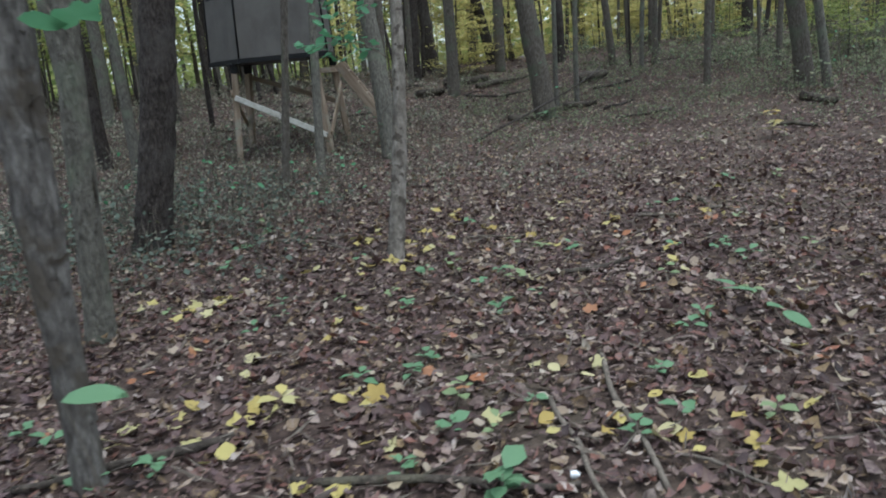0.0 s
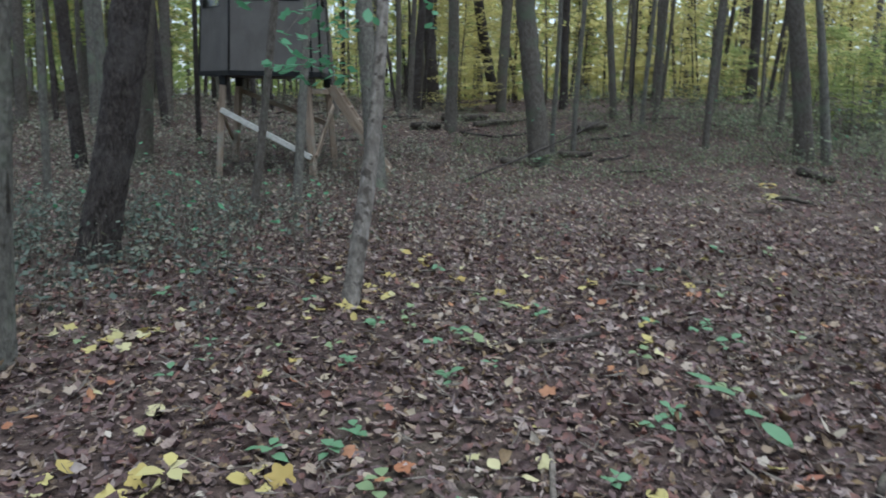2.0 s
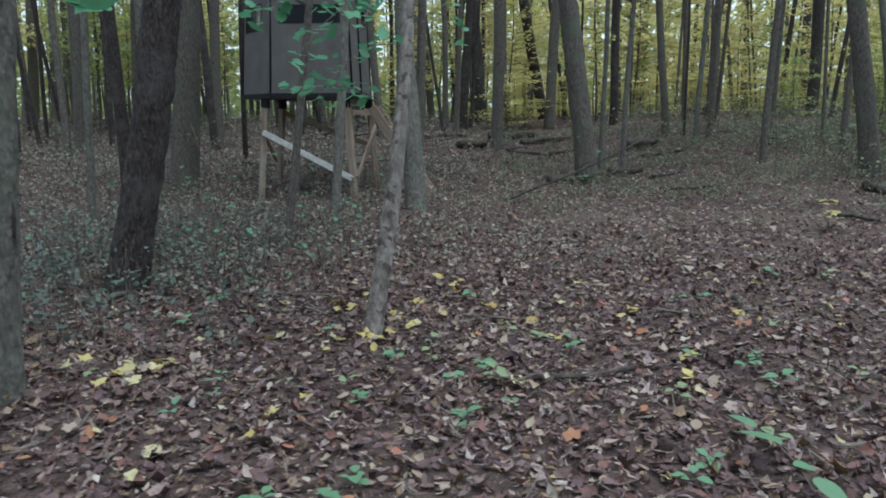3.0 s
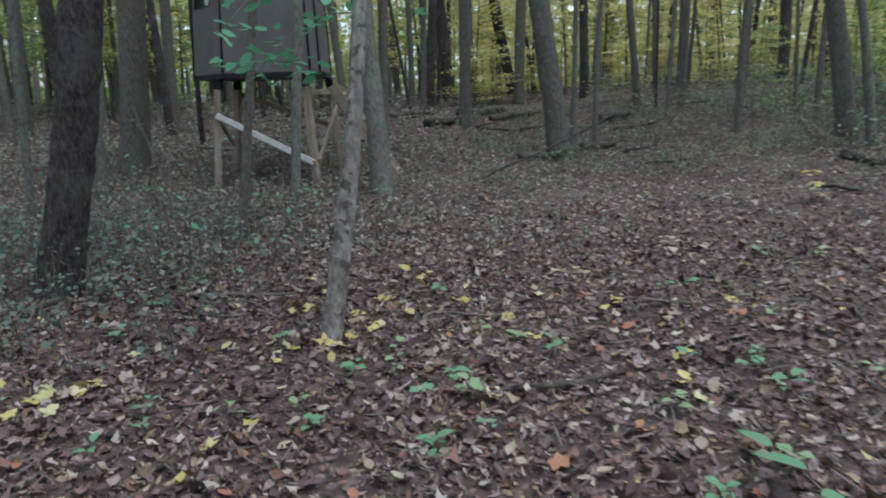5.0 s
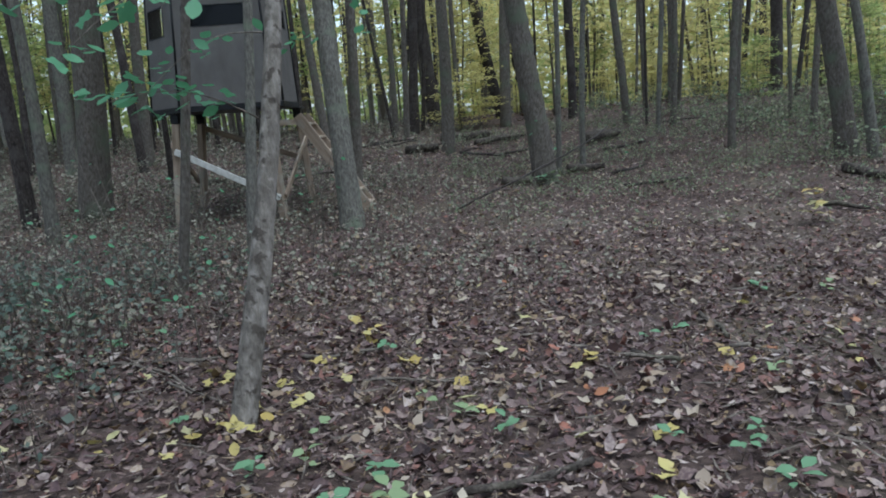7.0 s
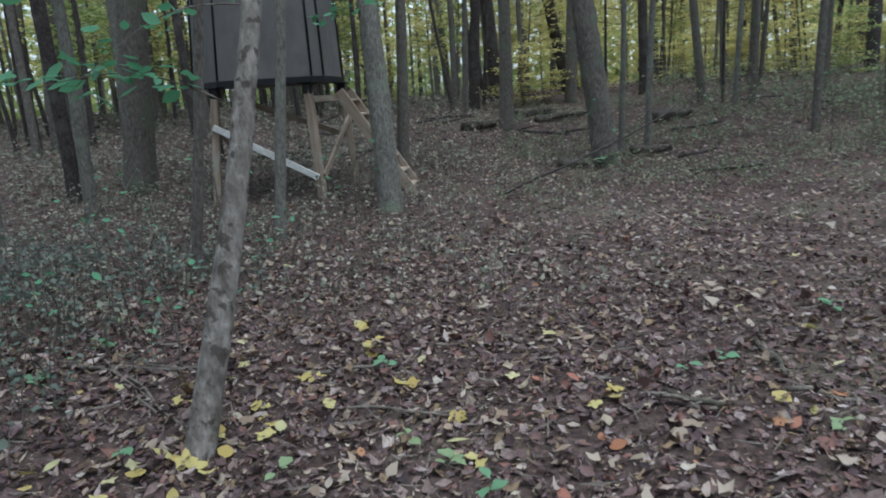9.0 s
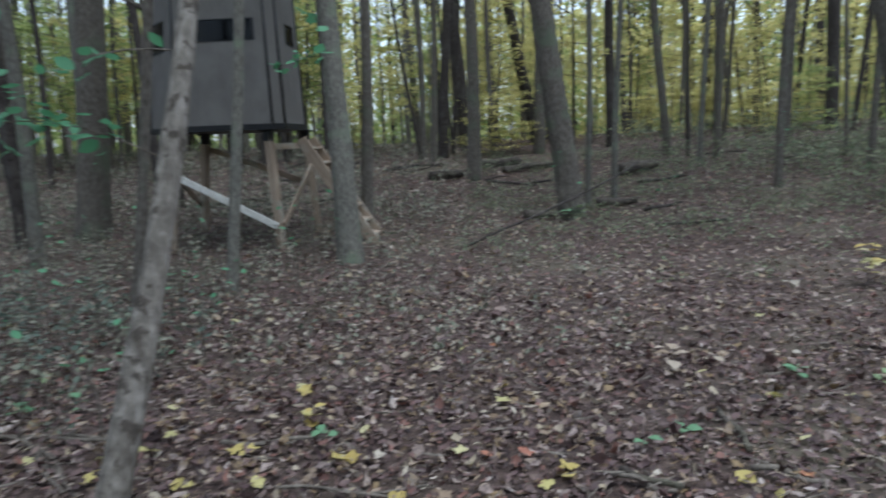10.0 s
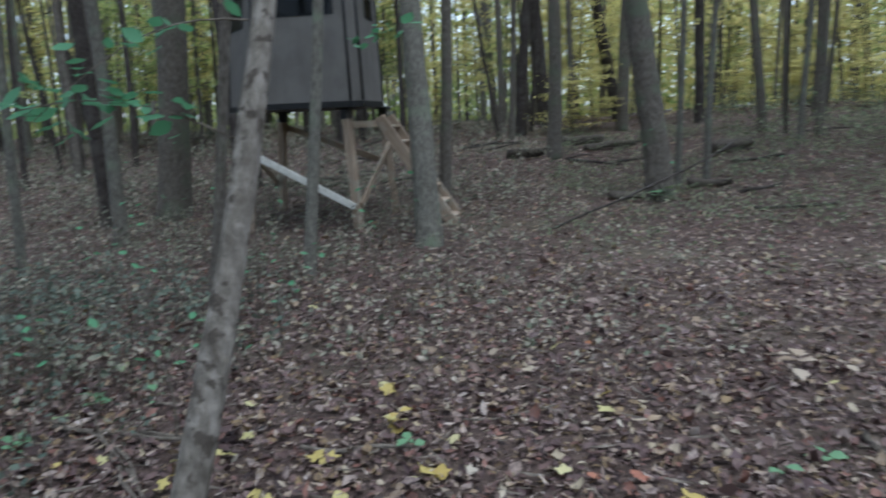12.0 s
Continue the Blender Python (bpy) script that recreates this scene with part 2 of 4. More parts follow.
def leaf_cloud(name, P, size, yaw, pitch, roll, curl, mat, width=None, lite=False, jag=0.0):
    """Many small curled leaves at the places P, as one mesh."""
    n = len(P)
    LEAF_OUT, LEAF_TRI = (LITE_OUT, LITE_TRI) if lite else (LEAF_FULL, LEAF_FULL_TRI)
    w = np.ones(n) if width is None else width
    L = np.repeat(LEAF_OUT[None], n, 0).copy()
    L[:, :, 1] -= 0.5
    if jag:
        J = np.random.RandomState(n).randn(n, LEAF_OUT.shape[0], 2) * jag
        J[:, -1] *= 0.2
        L[:, :, :2] += J
    L[:, :, 0] *= w[:, None]
    L[:, :, 2] = curl[:, None] * (L[:, :, 0] ** 2 * 2.2 + 0.8 * L[:, :, 1] ** 2)
    L *= size[:, None, None]
    for a, (i, j) in ((roll, (0, 2)), (pitch, (1, 2)), (yaw, (0, 1))):
        c, s = np.cos(a)[:, None], np.sin(a)[:, None]
        u, v = L[:, :, i].copy(), L[:, :, j].copy()
        L[:, :, i], L[:, :, j] = c * u - s * v, s * u + c * v
    L += P[:, None, :]
    me = bpy.data.meshes.new(name)
    k = len(LEAF_OUT)
    F = (LEAF_TRI[None] + (np.arange(n) * k)[:, None, None]).reshape(-1)
    me.vertices.add(n * k)
    me.vertices.foreach_set("co", L.reshape(-1))
    nf = n * len(LEAF_TRI)
    me.loops.add(nf * 3)
    me.loops.foreach_set("vertex_index", F.astype(np.int32))
    me.polygons.add(nf)
    me.polygons.foreach_set("loop_start", np.arange(0, nf * 3, 3, dtype=np.int32))
    me.polygons.foreach_set("loop_total", np.full(nf, 3, dtype=np.int32))
    me.polygons.foreach_set("use_smooth", np.ones(nf, dtype=bool))
    me.materials.append(mat)
    me.update(calc_edges=True)
    me.validate()
    return me


# ---- ground ----
def graded(lo, hi, step, far):
    inner = np.arange(lo, hi + step / 2, step)
    out, d, p = [], step, hi
    while p < far:
        d *= 1.22
        p += d
        out.append(p)
    left, d, p = [], step, lo
    while p > -far:
        d *= 1.22
        p -= d
        left.append(p)
    return np.array(left[::-1] + list(inner) + out)


gx, gy = graded(-9, 11, 0.13, 600), graded(-1, 22, 0.13, 600)
XX, YY = np.meshgrid(gx, gy)
ZZ = ground_z(XX, YY) + (np.random.RandomState(3).rand(*XX.shape) - 0.5) * 0.014 * (np.abs(YY - 10) < 14)
nx, ny = len(gx), len(gy)
gv = np.stack([XX, YY, ZZ], -1).reshape(-1, 3)
ii = (np.arange(ny - 1)[:, None] * nx + np.arange(nx - 1)[None]).reshape(-1)
gf = np.stack([ii, ii + 1, ii + nx + 1, ii + nx], -1)
ground = new("ground", mesh_from("ground", gv.tolist(), [tuple(f) for f in gf.tolist()], soil))
tagged(ground, "woodland floor of dark soil under fallen leaves", "ground", kind="structure")


# ---- trees ----
def crown_mesh(name, seed, mat, clumps, leaves, spread, tall, size):
    """A crown: many leaves in uneven clumps round the origin of the crown."""
    r = np.random.RandomState(seed)
    pts = []
    for _ in range(clumps):
        a, q = r.rand() * 6.28, math.sqrt(r.rand())
        c = np.array([math.cos(a) * q * spread, math.sin(a) * q * spread, (r.rand() - 0.5) * tall])
        pts.append(c + r.randn(leaves, 3) * np.array([0.55, 0.55, 0.22]) * spread * 0.3)
    P = np.concatenate(pts)
    n = len(P)
    return leaf_cloud(name, P, size * (0.7 + 0.6 * r.rand(n)), r.rand(n) * 6.28, r.randn(n) * 0.5, r.randn(n) * 0.5, r.rand(n) * 0.6, mat, 0.9 + 0.3 * r.rand(n), lite=True)


CROWNS = [crown_mesh("crown", 10 + i, autumn_leaf if i % 2 else olive_leaf, 12, 42, 2.4, 4.0, 0.16) for i in range(4)]


def trunk_mesh(lean, r0, r1, z1, height, seed, mat, bend=0.0, sides=18, rings=44, limbs=6, rough=0.06, fork=0.0, furrow=0.0):
    """lean: sideways metres per metre of height near the ground; r0, r1: radii at the base and at z1; bend: bow near the base."""
    r = np.random.RandomState(seed)
    hs = np.concatenate([np.linspace(-0.12, 4.5, rings), np.linspace(4.9, height, 10)])
    taper = (r0 - r1) / max(z1, 0.5)
    w = r.rand(4) * 6.28

    def centre(h):
        low = min(h, 4.5)
        k = low + max(h - 4.5, 0) * 0.55
        wob = 0.02 * math.sin(h * 1.1 + w[0]) - 0.02 * math.sin(w[0])
        bow = bend * math.sin(min(max(h, 0) / 2.4, 1) * math.pi)
        return (lean[0] * k + wob + bow, lean[1] * k + 0.02 * math.sin(h * 0.9 + w[1]), h)

    def radius(h):
        top = r1 * max(0.1, 1 - 0.75 * max(h - z1, 0) / (height - z1))
        base = max(r0 - taper * max(h, 0), top) if taper > 0 else min(r0 - taper * max(h, 0), top)
        return base * (1 + 0.16 * math.exp(-max(h, 0) / (1.2 * r0 + 0.04)))

    pieces = [tube([centre(h) for h in hs], [radius(h) for h in hs], sides, rough, seed, furrow=furrow)]
    for i in range(limbs):
        h = height * (0.4 + 0.5 * (i + r.rand()) / limbs)
        a, up, ln = r.rand() * 6.28, 0.5 + 0.6 * r.rand(), (height - h) * 0.35 + 0.7
        c = np.array(centre(h))
        d = np.array([math.cos(a), math.sin(a), up])
        pts = [c + d * ln * s + np.array([0, 0, 0.12 * ln * s * s]) + r.randn(3) * 0.04 * ln * s for s in (0, 0.25, 0.5, 0.75, 1.0)]
        rr = radius(h) * 0.5
        pieces.append(tube(pts, [rr, rr * 0.8, rr * 0.6, rr * 0.4, rr * 0.15], 7, 0.05, seed + i))
    if fork:
        b = np.array(centre(fork))
        pts = [b + np.array([-0.05 * s, 0.05 * s, s]) * 1.0 for s in (-0.5, 0.05, 0.6, 1.2, 2.2, 3.5, 5.0)]
        pieces.append(tube(pts, [r1 * q for q in (0.15, 0.8, 0.85, 0.75, 0.6, 0.45, 0.2)], 12, rough, seed + 50))
    return mesh_from("trunk", *joined(pieces), mat), centre


def tree(x, y, lean, r0, r1, z1, height, seed, mat, label, bend=0.0, near=False, crown=True, fork=0.0, category="tree", group="woodland trees", crown_scale=1.0, furrow=0.0):
    z = float(rise(x, y))
    t = thing("tree", x, y, z, label, category, group)
    me, centre = trunk_mesh(lean, r0, r1, max(z1 - z, 0.6), height, seed, mat, bend, (40 if furrow else 26) if near else 11, (130 if furrow else 90) if near else 24, 6 if crown else 3, 0.05 if near else 0.06, fork, furrow)
    part("trunk", me, t)
    if crown:
        c = centre(height * 0.82)
        s = crown_scale * (0.8 + 0.25 * ((seed * 7919) % 10) / 10)
        part("crown", CROWNS[seed % 4], t, "", pose(c[0], c[1], c[2], 0, 0, seed * 47 % 360) @ Matrix.Diagonal((s, s, s, 1)))
    return t


snag = tree(-1.4, 2.48, (0.058, 0.0), 0.05, 0.078, 1.7, 7, 1, bark_snag, "thin grey snag with peeling bark", near=True, crown=False, furrow=0.3)
fork_tree = tree(-2.13, 4.13, (0.11, 0.007), 0.082, 0.07, 1.7, 10, 2, bark_grey, "slender grey tree forked low above its base", near=True, furrow=0.1, fork=1.35)
tree(-2.76, 6.6, (0.178, 0.06), 0.162, 0.146, 2.5, 14, 3, bark_dark, "large leaning tree with dark furrowed bark", near=True, bend=0.04, furrow=0.2)
slim_tree = tree(-0.41, 5.39, (0.068, 0.38), 0.066, 0.045, 2.2, 8, 4, bark_slim, "slender leaning tree with blotched pale bark", near=True, bend=0.03, furrow=0.14)
stair_tree = tree(-0.76, 11.5, (-0.07, 0.18), 0.155, 0.125, 3.2, 13, 5, bark_grey, "grey straight tree standing beside the wooden stairs", near=True, furrow=0.12)
tree(-1.03, 13.9, (0.04, 0.0), 0.1, 0.078, 3.6, 11, 6, bark_brown, "thin brown straight tree behind the stairs")
tree(-5.18, 13.3, (0.09, 0.009), 0.255, 0.205, 3.6, 15, 7, bark_brown, "thick brown tree behind the raised blind")
tree(-4.83, 11.45, (-0.016, -0.003), 0.095, 0.072, 3.1, 10, 8, bark_grey, "slender grey tree beside the raised blind")
tree(-5.92, 12.74, (-0.03, -0.005), 0.12, 0.1, 3.3, 11, 9, bark_dark, "dark straight tree in the woodland")
tree(-1.68, 9.95, (0.03, 0.16), 0.065, 0.052, 2.8, 8, 10, bark_grey, "grey sapling in front of the raised blind", near=True)
tree(-1.87, 8.34, (0.147, 0.015), 0.047, 0.04, 2.2, 5.5, 11, bark_brown, "thin brown sapling in front of the raised blind", near=True, crown=False)
tree(2.28, 15.25, (-0.128, -0.01), 0.215, 0.185, 3.4, 15, 12, bark_brown, "stout brown leaning tree with leafy base", near=True, furrow=0.14)
tree(2.63, 16.01, (0.0, 0.0), 0.055, 0.048, 3.8, 9, 13, bark_grey, "thin grey sapling beside a stout tree")
tree(3.15, 16.38, (0.027, 0.0), 0.06, 0.05, 3.8, 9, 14, bark_grey, "thin grey sapling beside a stout tree")
tree(0.46, 18.44, (0.0, 0.0), 0.15, 0.128, 4.0, 13, 15, bark_brown, "straight brown tree on the rising ground")
tree(4.12, 23.68, (-0.007, 0.0), 0.137, 0.125, 5.0, 13, 16, bark_dark, "dark straight tree in the woodland")
tree(5.11, 20.96, (-0.095, 0.0), 0.11, 0.09, 4.5, 12, 17, bark_brown, "brown tree leaning over undergrowth")
tree(5.36, 19.01, (0.024, 0.0), 0.06, 0.055, 4.2, 9, 18, bark_grey, "thin grey sapling in undergrowth")
tree(5.96, 19.91, (0.03, 0.0), 0.08, 0.07, 4.3, 10, 19, bark_brown, "thin brown tree in undergrowth")
tree(5.86, 15.79, (0.019, 0.0), 0.074, 0.063, 3.6, 10, 20, bark_brown, "thin brown tree in undergrowth")
tree(10.4, 24.47, (-0.012, 0.0), 0.18, 0.18, 4.8, 15, 21, bark_dark, "dark straight tree before yellow undergrowth")
tree(8.33, 18.86, (-0.03, 0.0), 0.046, 0.04, 4.0, 8, 22, bark_brown, "thin brown tree in undergrowth")
tree(7.9, 16.87, (0.033, 0.0), 0.074, 0.058, 3.0, 9, 23, bark_brown, "thin brown tree in undergrowth")
tree(7.12, 14.09, (-0.18, -0.006), 0.175, 0.145, 3.2, 14, 24, bark_brown, "dark leaning tree above bushy undergrowth", near=True)
tree(7.34, 13.69, (-0.185, -0.006), 0.088, 0.064, 3.2, 10, 25, bark_grey, "thin grey tree leaning beside a dark one")
tree(2.06, 22.82, (0.044, 0.0), 0.16, 0.145, 5.0, 13, 26, bark_brown, "brown straight tree in the woodland")
tree(2.2, 27.0, (-0.2, 0.0), 0.19, 0.17, 5.5, 13, 27, bark_dark, "dark tree leaning far over")
tree(0.0, 24.6, (-0.1, 0.0), 0.21, 0.18, 5.4, 15, 28, bark_dark, "dark tree leaning on the rising ground")
tree(-1.06, 22.3, (-0.011, 0.0), 0.09, 0.08, 5.0, 11, 29, bark_brown, "brown straight tree in the woodland")
tree(-0.55, 22.4, (0.046, 0.0), 0.145, 0.114, 4.2, 12, 30, bark_dark, "dark straight tree in the woodland")
tree(-2.65, 20.3, (-0.079, 0.0), 0.115, 0.095, 4.0, 12, 31, bark_brown, "brown tree leaning in the woodland")
tree(-9.98, 18.18, (0.042, 0.0), 0.143, 0.13, 4.2, 13, 32, bark_brown, "brown straight tree in the woodland")
tree(-4.96, 9.89, (0.07, 0.004), 0.053, 0.045, 2.7, 8, 33, bark_grey, "thin grey sapling in the woodland")
tree(-8.19, 18.23, (0.023, 0.0), 0.143, 0.14, 4.4, 13, 34, bark_grey, "pale grey tree in the woodland")
tree(-6.75, 19.08, (0.028, 0.0), 0.134, 0.125, 4.5, 13, 35, bark_brown, "brown straight tree in the woodland")
tree(-6.4, 18.0, (-0.077, 0.0), 0.102, 0.095, 2.7, 11, 36, bark_dark, "dark straight tree in the woodland")


# ---- raised hunting blind ----
def blind():
    gz = float(rise(-2.5, 12.8))
    t = thing("hunting_blind", -2.5, 12.8, gz, "grey-brown many-sided hunting blind raised on wooden legs", "hunting blind")
    zb, zh = 1.91 - gz, 2.0
    plan = [(-0.6, -0.8), (0.68, -0.74), (0.8, -0.6), (0.77, 0.45), (0.2, 1.15), (-0.75, 1.15), (-1.3, -0.06)]

    def ring(z, k):
        return [Vector((x * k, 0.15 + (y - 0.15) * k, z)) for x, y in plan]

    lo, hi = ring(zb, 1.0), ring(zb + zh, 0.9)
    N = len(plan)
    WINDOWS = {0: (0.13, 0.86), 2: (0.42, 0.8), 6: (0.1, 0.64), 4: (0.2, 0.8), 5: (0.2, 0.8)}

    def slab(name, pts_lo, pts_hi, mat, parent, label=""):
        v = [*pts_lo, *pts_hi]
        n = len(pts_lo)
        f = [tuple(range(n))[::-1], tuple(range(n, 2 * n))] + [(i, (i + 1) % n, n + (i + 1) % n, n + i) for i in range(n)]
        return part(name, mesh_from(name, v, f, mat, False), parent, label)

    slab("floor_rim", ring(zb - 0.075, 1.02), ring(zb, 1.02), black_mat, t, "black floor rim")
    slab("roof", ring(zb + zh, 0.97), ring(zb + zh + 0.09, 0.86), black_mat, t, "black plastic roof")
    for i in range(N):
        a, b, c, d = lo[i], lo[(i + 1) % N], hi[(i + 1) % N], hi[i]
        nrm = (b - a).cross(d - a).normalized()
        inner = -0.03 * nrm

        def at(u, v):
            return (a.lerp(b, u)).lerp(d.lerp(c, u), v)
        us = (0.0, *WINDOWS.get(i, (0.4, 0.6)), 1.0)
        vs = (0.0, *{6: (0.5, 0.69), 5: (0.48, 0.86)}.get(i, (0.535, 0.665)), 1.0)
        verts, faces = [], []
        for off in (Vector((0, 0, 0)), inner):
            for v in vs:
                for u in us:
                    verts.append(at(u, v) + off)
        for q in range(3):
            for p in range(3):
                k = q * 4 + p
                if (p, q) != (1, 1) or i not in WINDOWS:
                    faces.append((k, k + 1, k + 5, k + 4))
                    faces.append((k + 16, k + 20, k + 21, k + 17))
        for k, m in ((5, 6), (6, 10), (10, 9), (9, 5)) if i in WINDOWS else ():
            faces.append((k, k + 16, m + 16, m))
        rim = [0, 1, 2, 3, 7, 11, 15, 14, 13, 12, 8, 4]
        for k, m in zip(rim, rim[1:] + rim[:1]):
            faces.append((k, k + 16, m + 16, m))
        wall = part("wall_panel", mesh_from("wall_panel", verts, faces, blind_mat, False), t)
        if i in WINDOWS:
            # window frame and pane
            w = [at(us[1], vs[1]), at(us[2], vs[1]), at(us[2], vs[2]), at(us[1], vs[2])]
            mid = sum(w, Vector()) / 4
            fr = [(p - mid) * 1.0 + mid + 0.006 * nrm for p in w] + [(p - mid) * 1.08 + mid + 0.006 * nrm for p in w]
            fr += [p - 0.02 * nrm for p in fr]
            ff = []
            for k in range(4):
                m = (k + 1) % 4
                ff += [(k, m, m + 4, k + 4), (k + 8, k + 12, m + 12, m + 8), (k + 4, m + 4, m + 12, k + 12), (k, k + 8, m + 8, m)]
            win = part("window_frame", mesh_from("window_frame", fr, ff, black_mat, False), wall, "black rubber window seal")
            pv = [p - 0.012 * nrm for p in w] + [p - 0.016 * nrm for p in w]
            pane = part("window_pane", mesh_from("window_pane", pv, [(0, 1, 2, 3), (7, 6, 5, 4), (0, 4, 5, 1), (1, 5, 6, 2), (2, 6, 7, 3), (3, 7, 4, 0)], clear_mat if i in (5, 6) else glass_mat, False), wall, "clear window pane" if i in (5, 6) else "dark window pane")
            pane.visible_shadow = False
        # black seam trims at each corner of the walls
        tv, tf = tube([a * 1.004, d * 1.004], [0.016, 0.016], 8)
        part("corner_trim", mesh_from("corner_trim", tv, tf, black_mat), t, "black corner seam")
    # legs, splayed outwards, in black brackets
    tops = [(-0.76, -0.58), (0.57, -0.62), (-0.86, 0.7), (0.7, 0.66)]
    feet = []
    for x, y in tops:
        f = Vector((x * 1.18, y * 1.06, -0.14))
        feet.append(f)
        beam("leg", f, (x, y, zb - 0.09), 0.1, 0.1, post_mat, t, "weathered square wooden leg")
        part("bracket", box(0.125, 0.125, 0.17, 0.01, "bracket", black_mat), t, "black steel leg bracket", pose(x, y, zb - 0.14))
        part("bracket_plate", box(0.2, 0.2, 0.02, 0.004, "bracket_plate", black_mat), t, "", pose(x, y, zb - 0.083))

    def on_leg(i, z):
        top = Vector((*tops[i], zb - 0.09))
        return feet[i].lerp(top, (z + 0.14) / (zb + 0.05))

    def brace(i, zi, j, zj, out, mat, label, w=0.035, d=0.085):
        p, q = on_leg(i, zi), on_leg(j, zj)
        mid = Vector(out)
        beam("brace", p + mid, q + mid, w, d, mat, t, label, 0.004)

    brace(0, 1.03, 1, 0.29, (0, -0.065, 0), board_mat, "pale grey diagonal brace board")
    brace(0, 1.12, 2, 0.5, (-0.065, 0, 0), post_mat, "brown diagonal brace board")
    brace(2, 1.35, 3, 0.75, (0, 0.065, 0), post_mat, "brown diagonal brace board")
    brace(3, 1.1, 1, 0.3, (0.065, 0, 0), post_mat, "brown diagonal brace board")
    brace(1, 1.34, 3, 1.34, (0.065, 0, 0), post_mat, "short level tie board")
    return t


blind()


def stairs():
    """Open wooden stairs from the blind's door down to the ground."""
    t = thing("wooden_stairs", -0.66, 12.78, float(rise(-0.66, 12.78)), "weathered open wooden stairs leaning on the raised blind", "stairs")
    foot, top = Vector((0.05, 0, -0.06)), Vector((-0.93, -0.04, 1.44))
    for s in (-0.25, 0.25):
        beam("stringer", foot + Vector((0, s, 0)), top + Vector((0, s, 0)), 0.04, 0.15, post_mat, t)
    for i in range(7):
        c = foot.lerp(top, (i + 0.7) / 7.4)
        part("tread", box(0.15, 0.46, 0.032, 0.004, "tread", post_mat), t, "", pose(c.x, c.y, c.z + 0.02))
    return t


stairs()


# ---- fallen leaves ----
def litter(seed, count, x0, x1, y0, y1, smin, smax, lift, keep=None, lite=False, mat=None):
    r = np.random.RandomState(seed)
    x, y = x0 + (x1 - x0) * r.rand(count), y0 + (y1 - y0) * r.rand(count)
    if keep is not None:
        k = keep(x, y, r)
        x, y = x[k], y[k]
    n = len(x)
    s = smin + (smax - smin) * r.rand(n) ** 1.6
    z = ground_z(x, y) + 0.004 + lift * r.rand(n) ** 2 + s * 0.08
    return leaf_cloud("leaf_litter", np.stack([x, y, z], -1), s, r.rand(n) * 6.28, r.randn(n) * 0.3, r.randn(n) * 0.42, (r.rand(n) - 0.3) * 3.0, mat or litter_mat, 0.22 + 0.85 * r.rand(n) ** 1.3, lite=lite, jag=0.0 if lite else 0.085)


def inner(x, y):
    """How much of the fine litter lies here: all of it round the path, fading outwards."""
    return np.clip((10.8 - y) / 4, 0, 1) * np.clip(y / 1.4, 0, 1) * np.clip((x + 4.4) / 1.6, 0, 1) * np.clip((5.4 - x) / 1.6, 0, 1)


def outer(x, y):
    return np.clip((22 - y) / 6, 0.25, 1) * np.clip((x + 11) / 3, 0.2, 1) * np.clip((13 - x) / 3, 0.2, 1)


LITTER = "deep layer of curled brown fallen leaves"
tagged(new("leaf_litter", litter(21, 118000, -4.4, 5.4, 0, 10.8, 0.02, 0.08, 0.034, lambda x, y, r: r.rand(len(x)) < inner(x, y))), LITTER, "fallen leaves", kind="stuff")
tagged(new("leaf_litter", litter(22, 170000, -11, 13, -4, 22, 0.03, 0.095, 0.035, lambda x, y, r: r.rand(len(x)) < (1 - 0.9 * inner(x, y)) * outer(x, y) * np.where(y < 4, 0.6, 1), True)), LITTER, "fallen leaves", kind="stuff")
tagged(new("leaf_litter", litter(23, 62000, -20, 22, -10, 34, 0.06, 0.15, 0.04, lambda x, y, r: r.rand(len(x)) > outer(x, y) * 0.9, True)), LITTER, "fallen leaves", kind="stuff")
tagged(new("large_leaves", litter(26, 2600, -4.4, 6.4, 0.4, 10.8, 0.06, 0.1, 0.045, lambda x, y, r: r.rand(len(x)) < 0.75)), "large curled brown leaves on the litter", "fallen leaves", kind="stuff")
# pale leaves, thinned at the sides and close by to imitate darker light there
tagged(new("pale_leaves", litter(27, 4200, -3.6, 5.0, 1.0, 9.5, 0.035, 0.08, 0.055, lambda x, y, r: r.rand(len(x)) < np.clip(1.05 - np.abs(x - 0.05 * y) * 0.4, 0.08, 1) * np.clip((y - 1.6) / 2.5, 0.3, 1), mat=bleached_mat)), "pale bleached leaves scattered over the brown litter", "fallen leaves", kind="stuff")
# pale flecks of the middle ground, increased to stand in for brighter light
tagged(new("pale_leaves", litter(25, 6500, -7, 10, 6.5, 21, 0.04, 0.095, 0.05, lambda x, y, r: r.rand(len(x)) < np.clip((y - 6) / 5, 0, 1) * np.clip(1.1 - np.abs(x - 1.0) * 0.12, 0.3, 1), mat=bleached_mat)), "pale bleached leaves scattered over the brown litter", "fallen leaves", kind="stuff")

# dry stalks and leaf stems among the leaves
r = np.random.RandomState(24)
n = 5200
x, y = -4.5 + 10 * r.rand(n), 1.3 + 10 * r.rand(n)
straw = leaf_cloud("dry_stalks", np.stack([x, y, ground_z(x, y) + 0.03 + 0.03 * r.rand(n)], -1), 0.05 + 0.16 * r.rand(n) ** 2, r.rand(n) * 6.28, r.randn(n) * 0.25, r.randn(n) * 0.3, r.rand(n) * 0.4, twig_mat, 0.05 + 0.05 * r.rand(n), lite=True)
tagged(new("dry_stalks", straw), "thin dry stalks and leaf stems on dead leaves", "fallen stalks", kind="stuff")

